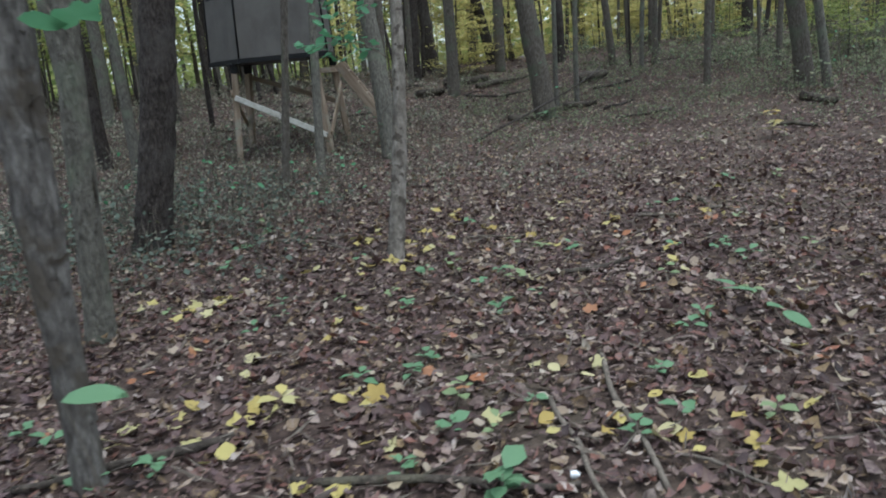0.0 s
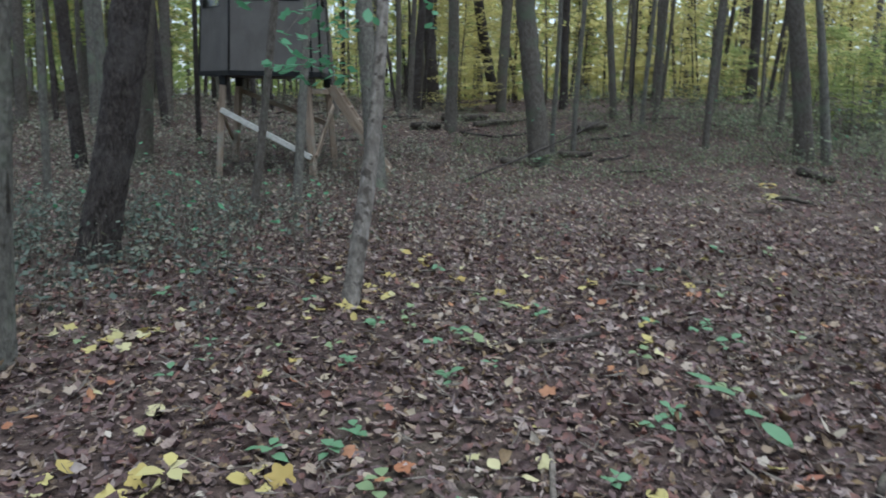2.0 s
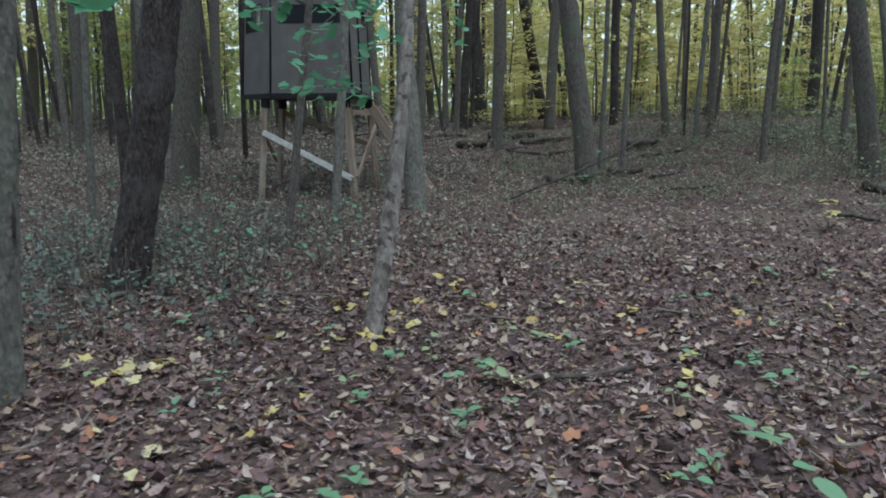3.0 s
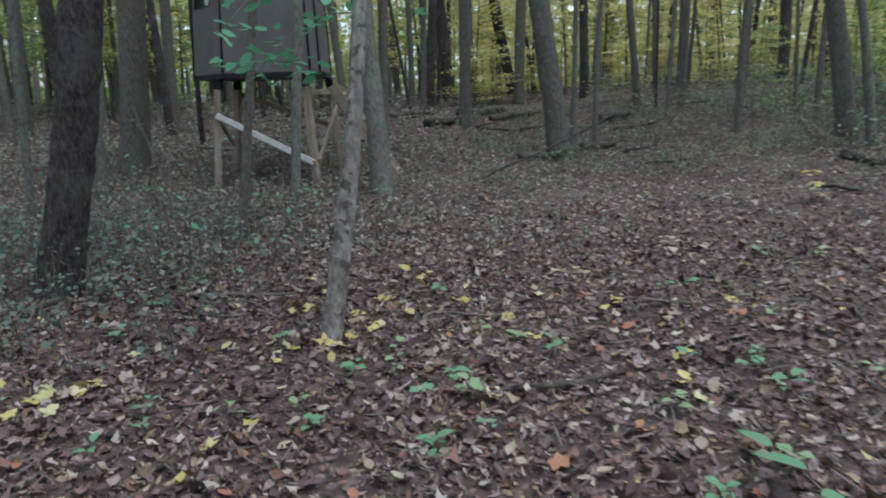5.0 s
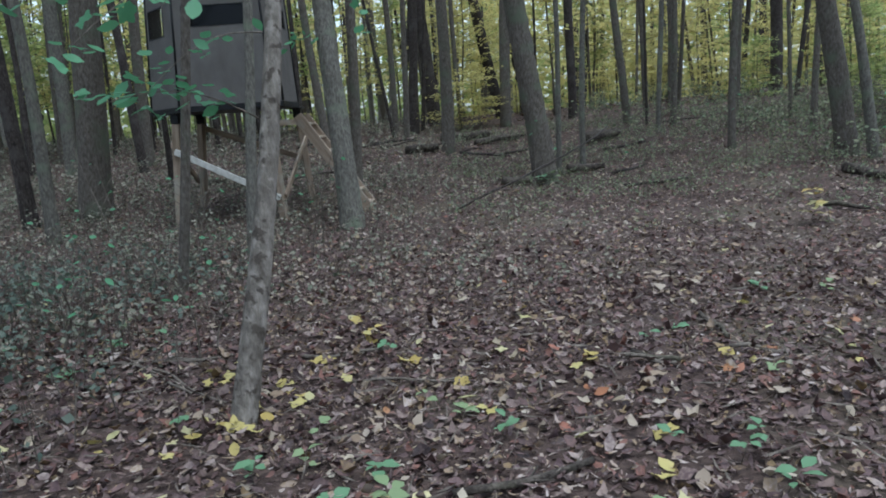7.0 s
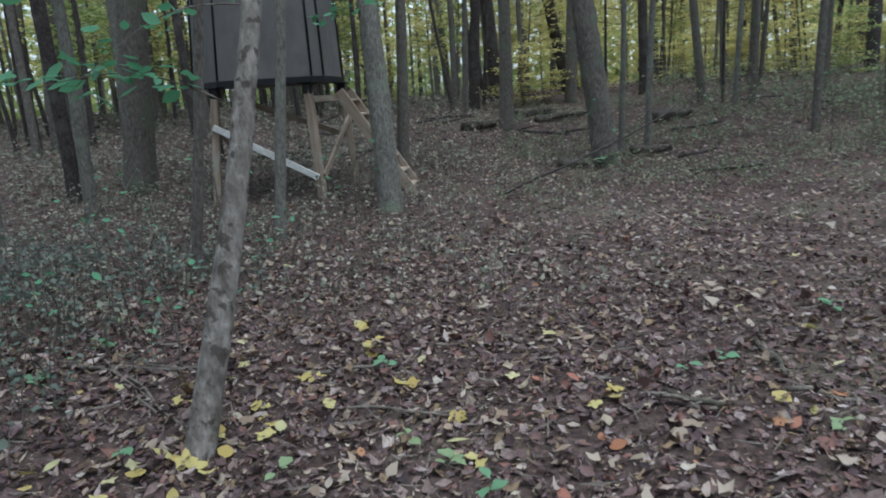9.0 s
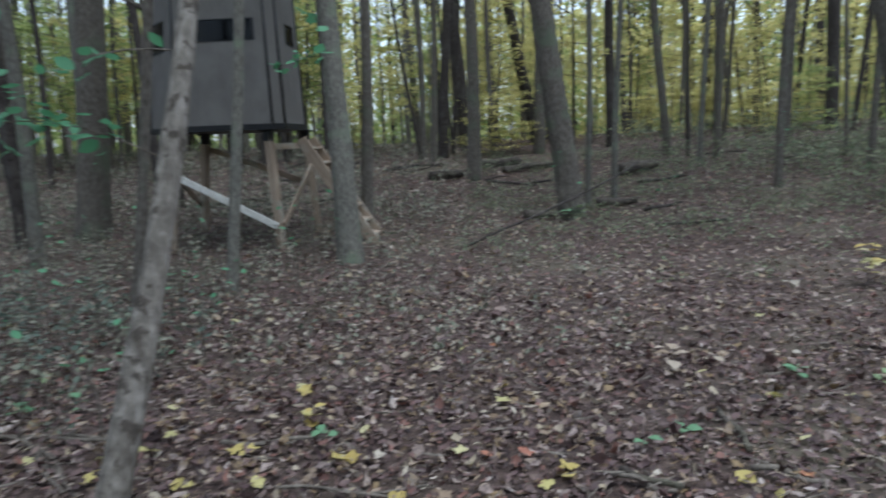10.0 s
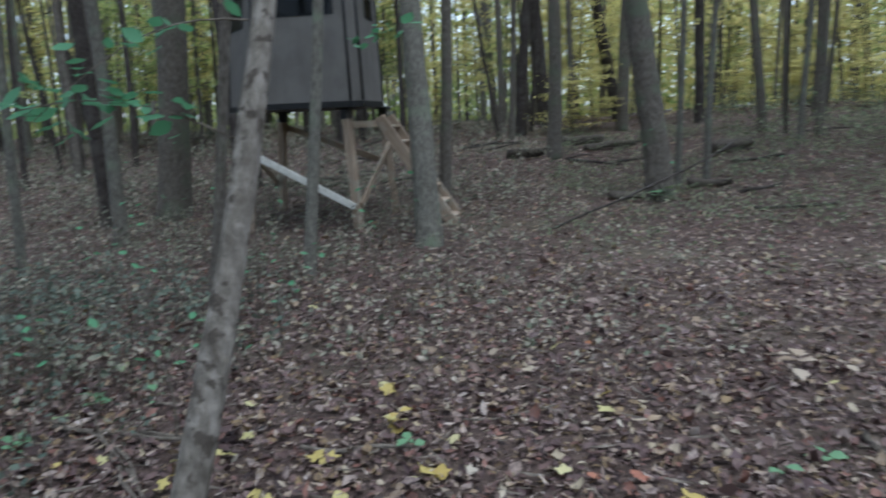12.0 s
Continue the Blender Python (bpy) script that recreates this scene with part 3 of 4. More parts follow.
# one maple leaf and one plain oval leaf, shared by the leaves that lie singly
def lobed(name, mat, seed):
    r = np.random.RandomState(seed)
    tips = [(0, 0.6), (14, 0.5), (32, 0.38), (48, 0.5), (62, 0.56), (76, 0.47), (95, 0.38), (112, 0.44), (130, 0.46), (160, 0.3), (180, 0.16), (200, 0.3), (230, 0.46), (248, 0.44), (265, 0.38), (284, 0.47), (298, 0.56), (312, 0.5), (328, 0.38), (346, 0.5)]
    v = [(0, 0, 0.02)]
    for a, q in tips:
        q *= 0.92 + 0.16 * r.rand()
        a = radians(a)
        v.append((q * math.sin(a), q * math.cos(a), 0.22 * q * q * math.sin(3 * a + seed) + 0.08 * r.rand()))
    n = len(tips)
    return mesh_from(name, v, [(0, 1 + (i + 1) % n, 1 + i) for i in range(n)], mat)


def oval(name, mat, seed):
    r = np.random.RandomState(seed)
    w, c = 0.26 + 0.1 * r.rand(), 0.5 + 0.7 * r.rand()
    v = [(0, y, 0.25 * y * y) for y in (-0.5, -0.17, 0.17, 0.5)]
    for s in (-1, 1):
        v += [(s * w * k, y, c * (w * k) ** 2 + 0.25 * y * y) for y, k in ((-0.3, 0.7), (-0.05, 1.0), (0.22, 0.75))]
    f = [(0, 4, 1), (1, 4, 5), (1, 5, 2), (2, 5, 6), (2, 6, 3), (0, 1, 7), (1, 8, 7), (1, 2, 8), (2, 9, 8), (2, 3, 9)]
    return mesh_from(name, v, f, mat)


SINGLE = {}
for m in (yellow_leaf, rust_leaf, pale_leaf):
    SINGLE[m.name] = [lobed("leaf", m, 5), oval("leaf", m, 6), lobed("leaf", m, 8)] if m is yellow_leaf else [oval("leaf", m, 3), oval("leaf", m, 9), lobed("leaf", m, 4)]


# ---- sticks and logs ----
def stick(x0, y0, x1, y1, r, up=0.0, name="stick", label="bare grey fallen stick lying on dead leaves", mat=None, seed=None):
    seed = int(abs(x0 * 131 + y0 * 17 + x1 * 7) * 10) if seed is None else seed
    q = np.random.RandomState(seed)
    length = math.hypot(x1 - x0, y1 - y0)
    n = max(6, int(length / 0.09))
    pts, rad = [], []
    side = np.array([-(y1 - y0), x1 - x0]) / max(length, 0.01)
    bow, kink = (q.rand() - 0.5) * 0.07 * length, q.rand(2) * 6.28
    for i in range(n + 1):
        k = i / n
        off = bow * math.sin(math.pi * k) + 0.012 * math.sin(9 * k + kink[0])
        x, y = x0 + (x1 - x0) * k + side[0] * off, y0 + (y1 - y0) * k + side[1] * off
        pts.append((x, y, float(ground_z(x, y)) + r * 0.9 + 0.022 + up * k + 0.01 * math.sin(7 * k + kink[1])))
        rad.append(r * (1.0 - 0.25 * k) * (0.95 + 0.12 * q.rand()))
    pieces = [tube(pts, rad, 12, 0.25 if name == "log" else 0.1, seed)]
    for i in range(2 if length > 0.5 else 0):
        k = int(n * (0.35 + 0.3 * i + 0.2 * q.rand()))
        c, d = np.array(pts[k]), np.array([*(side * (1 if q.rand() > 0.5 else -1)), 0.25])
        a = np.array(pts[min(k + 1, n)]) - c
        d = d * 0.5 + a / max(np.linalg.norm(a), 1e-6) * 0.7
        pieces.append(tube([c + d * s * length * 0.22 for s in (0, 0.4, 1.0)], [r * 0.45, r * 0.35, r * 0.12], 6, 0.1, seed + i))
    v, f = joined(pieces)
    o = np.array([x0, y0, float(ground_z(x0, y0))])
    ob = new(name, mesh_from(name, [np.array(p) - o for p in v], f, mat or (log_mat if r > 0.014 else twig_mat)))
    ob.location = o
    return tagged(ob, label, name, "fallen wood")


stick(-0.90, 2.74, -1.71, 2.48, 0.02)
stick(-0.63, 2.36, 0.39, 2.22, 0.017)
stick(0.68, 3.27, 0.67, 2.13, 0.014)
stick(0.39, 2.84, 0.45, 2.09, 0.011)
stick(0.73, 2.37, 1.05, 2.04, 0.008)
stick(-2.40, 4.61, -2.00, 4.51, 0.009)
stick(-1.18, 6.35, -0.77, 6.37, 0.012)
stick(0.66, 4.52, 1.22, 4.76, 0.018)
stick(0.42, 5.84, 0.78, 5.80, 0.009)
stick(-1.20, 6.13, -0.82, 5.75, 0.009)
stick(1.63, 5.95, 1.87, 5.80, 0.012)
stick(0.07, 5.87, 0.81, 5.89, 0.009)
stick(1.66, 5.95, 1.90, 5.82, 0.018)
stick(2.29, 6.72, 2.31, 6.22, 0.018)
stick(2.25, 6.05, 2.51, 5.91, 0.014)
stick(-1.70, 6.62, -0.86, 5.84, 0.008)
stick(-1.28, 6.27, -0.58, 5.61, 0.008)
stick(-1.79, 6.48, -1.23, 6.19, 0.008)
stick(0.42, 6.69, 0.87, 6.94, 0.006)
stick(-0.31, 6.31, 0.22, 6.40, 0.012)
stick(-2.75, 5.93, -2.60, 6.34, 0.03)
stick(-1.72, 6.39, -0.93, 6.30, 0.012)
stick(6.42, 12.79, 6.44, 11.78, 0.076, name="log", label="dark rotting log lying on the woodland floor")
stick(5.05, 10.83, 5.32, 10.16, 0.033)
stick(0.25, 20.1, 1.5, 20.5, 0.1, name="log", label="dark rotting log lying on the woodland floor")
stick(1.45, 14.9, 2.0, 15.05, 0.075, name="log", label="dark rotting log lying on the woodland floor")
stick(1.89, 2.94, 2.93, 4.18, 0.016)
stick(2.02, 2.95, 2.29, 3.22, 0.014)
stick(2.78, 15.94, 3.49, 15.90, 0.085, name="log", label="dark rotting log lying on the woodland floor")
stick(0.62, 12.3, 3.25, 14.35, 0.017, up=0.95, label="thin dead pole leaning up from the ground", mat=bark_dark)
stick(-0.5, 18.3, 0.2, 18.7, 0.1, name="log", label="dark rotting log on the rising ground")
stick(1.1, 19.4, 2.2, 20.1, 0.08, name="log", label="dark rotting log on the rising ground")
stick(3.6, 18.6, 4.4, 18.9, 0.14, name="log", label="short dark stump lying in undergrowth")
stick(-4.2, 15.8, -2.9, 16.1, 0.05, name="log", label="dark rotting log behind the raised blind")
wood = random.Random(12)
for i in range(26):
    x, y, a, ln = wood.uniform(-5, 7), wood.uniform(13.5, 21), wood.uniform(-0.7, 0.7), wood.uniform(0.4, 1.2)
    stick(x, y, x + ln * math.cos(a), y + ln * math.sin(a), wood.uniform(0.015, 0.035), up=wood.uniform(0, 0.15), label="dark dead branch lying in the undergrowth", mat=bark_dark, seed=500 + i)
broken = new("broken_end", mesh_from("broken_end", *tube([(0.0, 0.0, 0.0), (0.018, -0.003, 0.003), (0.03, -0.004, 0.0)], [0.015, 0.013, 0.006], 8, 0.3, 5), white_mat))
broken.parent = bpy.data.objects["stick.001"]
broken.location = (0.99, -0.12, 0.036)


# ---- seedlings ----
def seedling(x, y, tall=None, spread=None, mat=None, label="green seedling with broad leaves among dead leaves", leaves=None):
    r = np.random.RandomState(int(abs(x * 977 + y * 131)) + 3)
    tall = tall or 0.05 + 0.09 * r.rand()
    mat = mat or (green_leaf if r.rand() < 0.6 else fresh_leaf)
    t = thing("seedling", x, y, float(ground_z(x, y)) - 0.01, label, "seedling", "green seedlings", rz=r.rand() * 360)
    tip = np.array([r.randn() * 0.02, r.randn() * 0.02, tall])
    part("stem", mesh_from("stem", *tube([(0, 0, 0), tip * 0.5 + (0.006, 0, 0), tip], [0.0025, 0.002, 0.0015], 5), twig_mat), t)
    n = leaves or 3 + r.randint(4)
    for i in range(n):
        a = i * 6.28 / n + r.rand() * 0.8
        s = (spread or 0.06) * (0.55 + 0.9 * r.rand())
        k = (1.0, 0.6, 0.85)[i % 3]
        me = LEAF_FULL * np.array([0.95, 1, 1])
        v = [(p[0] * s, p[1] * s + 0.012, -0.35 * s * p[1] ** 2 + 0.5 * s * p[0] ** 2) for p in me]
        lf = mesh_from("leaf", v, [tuple(q) for q in LEAF_FULL_TRI.tolist()], mat)
        part("leaf", lf, t, "", Matrix.Translation(tip * k) @ pose(0, 0, 0, 10 + 25 * r.rand(), 12 * r.randn(), math.degrees(a)))
    return t


seedling(-1.19, 4.0)
seedling(-1.03, 4.2)
seedling(-1.83, 4.44)
seedling(-0.46, 3.2)
seedling(-0.2, 3.24)
seedling(-0.04, 2.62)
seedling(0.12, 2.55)
seedling(0.33, 2.85)
seedling(1.21, 3.48)
seedling(1.21, 2.58)
seedling(0.81, 2.56)
seedling(0.65, 2.45)
seedling(-0.39, 4.4)
seedling(-1.71, 6.44)
seedling(-1.92, 2.92)
seedling(-1.74, 2.86)
seedling(0.11, 2.17)
seedling(-1.41, 2.4)
seedling(-0.21, 2.33)
seedling(-0.67, 4.31)
seedling(0.44, 4.52)
seedling(0.88, 3.0)
seedling(0.34, 4.8)
seedling(-0.28, 4.22)
seedling(0.27, 3.99)
seedling(0.52, 4.08)
seedling(1.58, 4.9)
seedling(2.4, 4.63)
seedling(1.35, 4.28)
seedling(-2.37, 6.57)
seedling(-1.85, 6.25)
seedling(-1.32, 6.71)
seedling(0.24, 6.38)
seedling(-0.7, 5.28)
seedling(2.32, 5.62)
seedling(0.68, 5.33)
seedling(1.63, 3.79)
seedling(1.31, 3.62)
seedling(1.94, 4.95)
seedling(-1.74, 6.71)
seedling(-0.14, 3.41)
seedling(-1.17, 2.48)
seedling(-0.02, 2.87)
seedling(-1.74, 5.46)
seedling(0.04, 4.81)
seedling(1.82, 4.76)
seedling(1.88, 4.50)
seedling(2.92, 7.27)
seedling(1.80, 6.21)
seedling(2.07, 6.44)
seedling(-0.00, 5.18)
seedling(-1.70, 6.14)
seedling(-1.81, 7.11)
seedling(0.17, 4.57)
seedling(-1.12, 4.40)
seedling(-0.18, 4.73)
seedling(0.49, 5.51)
seedling(0.86, 5.06)
seedling(3.31, 7.10)
seedling(0.12, 2.2, 0.12, 0.095)
seedling(-1.72, 6.65, 0.1, 0.08)
tall = thing("seedling", -0.94, 1.79, float(ground_z(-0.94, 1.79)) - 0.01, "tall green seedling with one broad leaf", "seedling", "green seedlings")
part("stem", mesh_from("stem", *tube([(0, 0, 0), (-0.03, 0.01, 0.35), (-0.08, 0, 0.675)], [0.003, 0.0025, 0.0015], 6), twig_mat), tall)
blade = [(0, y, -0.25 * y * y) for y in np.linspace(0, 1, 7)]
blade += [(s * 0.27 * math.sin(math.pi * min(y * 0.92 + 0.06, 1)) ** 0.8, y, -0.25 * y * y + 0.03) for s in (-1, 1) for y in np.linspace(0.06, 0.94, 6)]
bf = [(0, 7, 1), (6, 5, 12), (0, 1, 13), (6, 18, 5)] + [(k, 6 + k, 7 + k, k + 1) for k in range(1, 6)] + [(k, k + 1, 13 + k, 12 + k) for k in range(1, 6)]
part("leaf", mesh_from("leaf", blade, bf, green_leaf), tall, "broad pointed green leaf", pose(-0.08, 0, 0.675, 12, 8, -92) @ Matrix.Diagonal((0.17, 0.17, 0.17, 1)))
sprig = thing("seedling", 1.6, 3.6, float(ground_z(1.6, 3.6)) - 0.01, "bright green seedling with three long leaves", "seedling", "green seedlings")
part("stem", mesh_from("stem", *tube([(0.06, -0.24, 0.0), (0.02, -0.1, 0.1), (-0.03, 0.02, 0.14), (-0.05, 0.22, 0.12)], [0.004, 0.0035, 0.003, 0.002], 6), twig_mat), sprig)
for px, py, pz, turn, tip, size in ((0.03, -0.2, 0.1, 215, -8, 0.15), (-0.02, -0.02, 0.15, 40, 8, 0.2), (-0.05, 0.2, 0.12, 20, 10, 0.17), (-0.01, -0.12, 0.11, -70, -5, 0.12)):
    part("leaf", mesh_from("leaf", blade, bf, green_leaf), sprig, "long pointed green leaf", pose(px, py, pz, tip, 10, turn) @ Matrix.Diagonal((size, size, size, 1)))
seedling(4.46, 9.7, 0.24, 0.13, yellow_leaf, "small yellow-leaved seedling among dead leaves", 8)
seedling(4.52, 9.78, 0.38, 0.12, yellow_leaf, "small yellow-leaved seedling among dead leaves", 8)
seedling(2.22, 7.5, 0.15, 0.1, pale_leaf, "pale dried seedling standing among dead leaves", 7)
seedling(0.08, 6.57, 0.12, 0.1, yellow_leaf, "yellow seedling with drooping leaves", 5)
seedling(-0.80, 2.98, 0.08, 0.075, yellow_leaf, "yellow seedling with upright leaves")
seedling(2.2, 15.0, 0.2, 0.12, label="green sprout at the foot of a stout tree")
seedling(2.42, 15.02, 0.25, 0.12, label="green sprout at the foot of a stout tree")


# ---- leafy branches ----
def spray(owner, start, end, leaves, size, seed, mat=None, label="thin branch with green maple leaves"):
    """A leafy twig as a part of a tree; start and end in the world."""
    r = np.random.RandomState(seed)
    o = np.array(owner.matrix_world.translation)
    a, b = np.array(start) - o, np.array(end) - o
    pts = [a + (b - a) * k + np.array([0, 0, 0.12 * math.sin(math.pi * k)]) * np.linalg.norm(b - a) for k in np.linspace(0, 1, 9)]
    br = part("branch", mesh_from("branch", *tube(pts, np.linspace(0.0045, 0.0015, 9), 6), twig_mat), owner, label)
    for i in range(leaves):
        k = 0.25 + 0.78 * (i + r.rand()) / leaves
        c = a + (b - a) * min(k, 1.02) + np.array([0, 0, 0.12 * math.sin(math.pi * min(k, 1))]) * np.linalg.norm(b - a)
        c = c + r.randn(3) * np.array([0.07, 0.07, 0.045])
        s = size * (0.7 + 0.6 * r.rand())
        part("leaf", GREENS[i % 3] if mat is None else SINGLE[mat.name][i % 3], br, "", Matrix.Translation(c) @ pose(0, 0, 0, 24 * r.randn(), 24 * r.randn(), r.rand() * 360) @ Matrix.Diagonal((s, s, s, 1)))


GREENS = [oval("leaf", maple_green, 15), oval("leaf", maple_green, 16), lobed("leaf", maple_green, 17)]
spray(slim_tree, (-0.31, 5.95, 1.58), (-0.86, 5.3, 1.68), 34, 0.095, 1)
spray(slim_tree, (-0.29, 6.1, 2.05), (-0.72, 5.35, 1.66), 16, 0.085, 8)
spray(slim_tree, (-0.27, 6.2, 2.4), (-0.94, 4.8, 2.08), 42, 0.1, 2)
spray(slim_tree, (-0.27, 6.2, 2.45), (-0.34, 4.85, 2.0), 30, 0.095, 3)
spray(slim_tree, (-0.28, 6.15, 2.3), (-0.7, 4.75, 1.84), 34, 0.095, 7)
spray(stair_tree, (-0.9, 11.95, 2.65), (-1.6, 11.7, 2.55), 16, 0.11, 11)
spray(slim_tree, (0.05, 6.2, 2.75), (0.15, 7.25, 2.1), 14, 0.09, 4)
spray(snag, (-1.3, 2.56, 1.9), (-1.1, 2.35, 1.72), 7, 0.12, 5)
spray(fork_tree, (-1.8, 4.15, 2.1), (-1.3, 3.9, 2.02), 6, 0.16, 6)


# plates of bark peeling off the dead tree
r = np.random.RandomState(41)
for i in range(16):
    h, a, w, t = 0.25 + 1.7 * r.rand(), -2.6 + 2.2 * r.rand(), 0.35 + 0.4 * r.rand(), 0.07 + 0.12 * r.rand()
    v = []
    for q in np.linspace(0, 1, 6):
        for s in np.linspace(-1, 1, 4):
            g = a + s * w * (0.7 + 0.3 * r.rand())
            rr = 0.06 - 0.005 * h + 0.004 + 0.018 * q * q * (0.4 + r.rand() * 0.6) + 0.004 * abs(s)
            zz = h + t * (q - 0.5) * (1 + 0.25 * r.randn() * abs(s))
            v.append((0.06 * zz + rr * math.cos(g), rr * math.sin(g), zz))
    f = [(m * 4 + n, m * 4 + n + 1, m * 4 + n + 5, m * 4 + n + 4) for m in range(5) for n in range(3)]
    me = mesh_from("bark_plate", v + [(x * 0.96 + 0.0024 * z, y * 0.94, z) for x, y, z in v], f + [tuple(k + 24 for k in q[::-1]) for q in f], bark_snag)
    part("bark_plate", me, snag, "peeling plate of grey bark")


# ---- thin whips standing up out of the undergrowth ----
thicket = random.Random(31)
WHIPS = [(thicket.uniform(-4.6, -0.9), thicket.uniform(6.2, 10.5), thicket.uniform(0.4, 1.0)) for _ in range(22)]
for i, (x, y, h) in enumerate((*WHIPS, (-3.7, 11.0, 1.6), (-1.9, 9.0, 1.3), (-2.6, 8.3, 1.1), (-0.9, 9.7, 1.2), (1.9, 13.4, 1.5), (3.4, 12.7, 1.1), (5.5, 14.2, 1.7), (-3.1, 9.6, 1.4), (-1.2, 11.4, 1.0), (6.9, 12.4, 1.2), (7.8, 13.6, 1.5))):
    r = np.random.RandomState(300 + i)
    whip = thing("sapling", x, y, float(ground_z(x, y)) - 0.03, "thin grey whip of a sapling with few leaves", "sapling", "thin whips")
    d, w = r.randn(2) * 0.14, r.rand() * 6.28
    line = [(d[0] * k * k * h + 0.03 * math.sin(5 * k + w), d[1] * k * k * h + 0.03 * math.cos(4 * k + w), h * k) for k in np.linspace(0, 1, 9)]
    part("stem", mesh_from("stem", *tube(line, np.linspace(0.0085, 0.003, 9), 6, 0.1, i), twig_mat), whip)
    for j in range(4):
        k = 3 + j
        a, ln = r.rand() * 6.28, 0.15 + 0.2 * r.rand()
        c = np.array(line[k])
        tip = c + np.array([math.cos(a) * ln, math.sin(a) * ln, ln * 0.7])
        part("twig", mesh_from("twig", *tube([c, (c + tip) / 2 + (0, 0, 0.02), tip], [0.004, 0.003, 0.0015], 5), twig_mat), whip)
        s = 0.05 + 0.03 * r.rand()
        part("leaf", GREENS[j % 2], whip, "", Matrix.Translation(tip) @ pose(0, 0, 0, 20 * r.randn(), 20 * r.randn(), r.rand() * 360) @ Matrix.Diagonal((s, s, s, 1)))


# ---- undergrowth ----
def undergrowth(seed, count, x0, x1, y0, y1, tall, keep, mat, label, size=0.05):
    r = np.random.RandomState(seed)
    x, y = x0 + (x1 - x0) * r.rand(count), y0 + (y1 - y0) * r.rand(count)
    k = keep(x, y, r)
    x, y = x[k], y[k]
    pieces, P = [], []
    for px, py in zip(x, y):
        z = float(ground_z(px, py))
        h = tall * (0.35 + 0.9 * r.rand())
        d = r.randn(2) * 0.18 * h
        pts = [(px, py, z - 0.02), (px + d[0] * 0.4, py + d[1] * 0.4, z + h * 0.55), (px + d[0], py + d[1], z + h)]
        pieces.append(tube(pts, [0.0042, 0.0034, 0.002], 3, cap=False))
        for q in range(4 + r.randint(5)):
            s = 0.3 + 0.7 * r.rand()
            P.append((px + d[0] * s + r.randn() * 0.05, py + d[1] * s + r.randn() * 0.05, z + h * s))
    P = np.array(P)
    n = len(P)
    stems = tagged(new("undergrowth", mesh_from("undergrowth", *joined(pieces), twig_mat)), label + " stems", "undergrowth", kind="stuff")
    leaves = leaf_cloud("undergrowth_leaves", P, size * (0.6 + 0.8 * r.rand(n)), r.rand(n) * 6.28, r.randn(n) * 0.5, r.randn(n) * 0.5, r.rand(n) * 0.5, mat, 0.7 + 0.5 * r.rand(n), lite=True)
    tagged(new("undergrowth_leaves", leaves), label, "undergrowth", kind="stuff")


undergrowth(31, 3600, -8, 2.2, 6.2, 16, 0.34, lambda x, y, r: (r.rand(len(x)) < np.clip(0.9 - (x + 2.0) * 0.22, 0.12, 0.9)) & ((y > 7.2) | (x < -1.2)), under_green, "thin grey-green undergrowth below the raised blind", 0.046)
undergrowth(32, 9000, 0.5, 13, 9.5, 22, 0.24, lambda x, y, r: r.rand(len(x)) < np.clip((y - 9.5) * 0.2 + (x - 3) * 0.05, 0.06, 0.95) * np.clip(0.65 + 0.8 * np.sin(1.3 * x + 0.8 * np.sin(1.1 * y)) * np.sin(1.6 * y + 0.6 * x), 0.15, 1), bush_leaf, "low green undergrowth on the rising ground", 0.042)
undergrowth(33, 1500, 4, 20, 13, 29, 0.75, lambda x, y, r: x + y > 23.5, bush_leaf, "bushy grey-green undergrowth", 0.085)

undergrowth(34, 2000, 6.5, 16, 11, 20, 0.62, lambda x, y, r: (0.9 * x + y > 18.8 + 1.2 * r.rand(len(x))), bush_leaf, "knee-high grey-green brush", 0.06)
undergrowth(36, 3400, -15, 0.5, 13.5, 27, 0.42, lambda x, y, r: r.rand(len(x)) < np.clip(0.9 - (x + 2.0) * 0.2, 0.2, 0.9), under_green, "grey-green undergrowth behind the raised blind", 0.065)
undergrowth(35, 800, -5.0, -1.0, 4.8, 9.2, 0.42, lambda x, y, r: r.rand(len(x)) < np.clip((-0.9 - x) * 0.6, 0, 1), brush_leaf, "low blue-green brush beside the path", 0.05)


# ---- understory: young trees with yellow and green leaves ----
def young_tree_meshes(seed, mat):
    r = np.random.RandomState(seed)
    h = 5.5
    stem = [(0.06 * math.sin(k * 1.3 + seed), 0.05 * math.cos(k * 1.1 + seed), k) for k in np.linspace(-0.1, h, 10)]
    pieces = [tube(stem, np.linspace(0.035, 0.008, 10), 7, 0.05, seed)]
    P = []
    for i in range(24):
        z = 1.5 + (h - 1.6) * (i + r.rand()) / 24
        a, ln = r.rand() * 6.28, (1.0 + 0.6 * r.rand()) * (1.1 - 0.55 * z / h)
        d = np.array([math.cos(a), math.sin(a), 0.18])
        c = np.array([0, 0, z])
        pieces.append(tube([c, c + d * ln * 0.5, c + d * ln], [0.012, 0.008, 0.003], 4, cap=False))
        m = 66
        s = 0.25 + 0.85 * r.rand(m)
        P.append(c + d * ln * s[:, None] + r.randn(m, 3) * np.array([0.26, 0.26, 0.07]))
    P = np.concatenate(P)
    n = len(P)
    leaves = leaf_cloud("crown", P, 0.135 * (0.7 + 0.6 * r.rand(n)), r.rand(n) * 6.28, r.randn(n) * 0.35, r.randn(n) * 0.35, r.rand(n) * 0.4, mat, 0.9 + 0.3 * r.rand(n), lite=True)
    return mesh_from("trunk", *joined(pieces), bark_brown), leaves


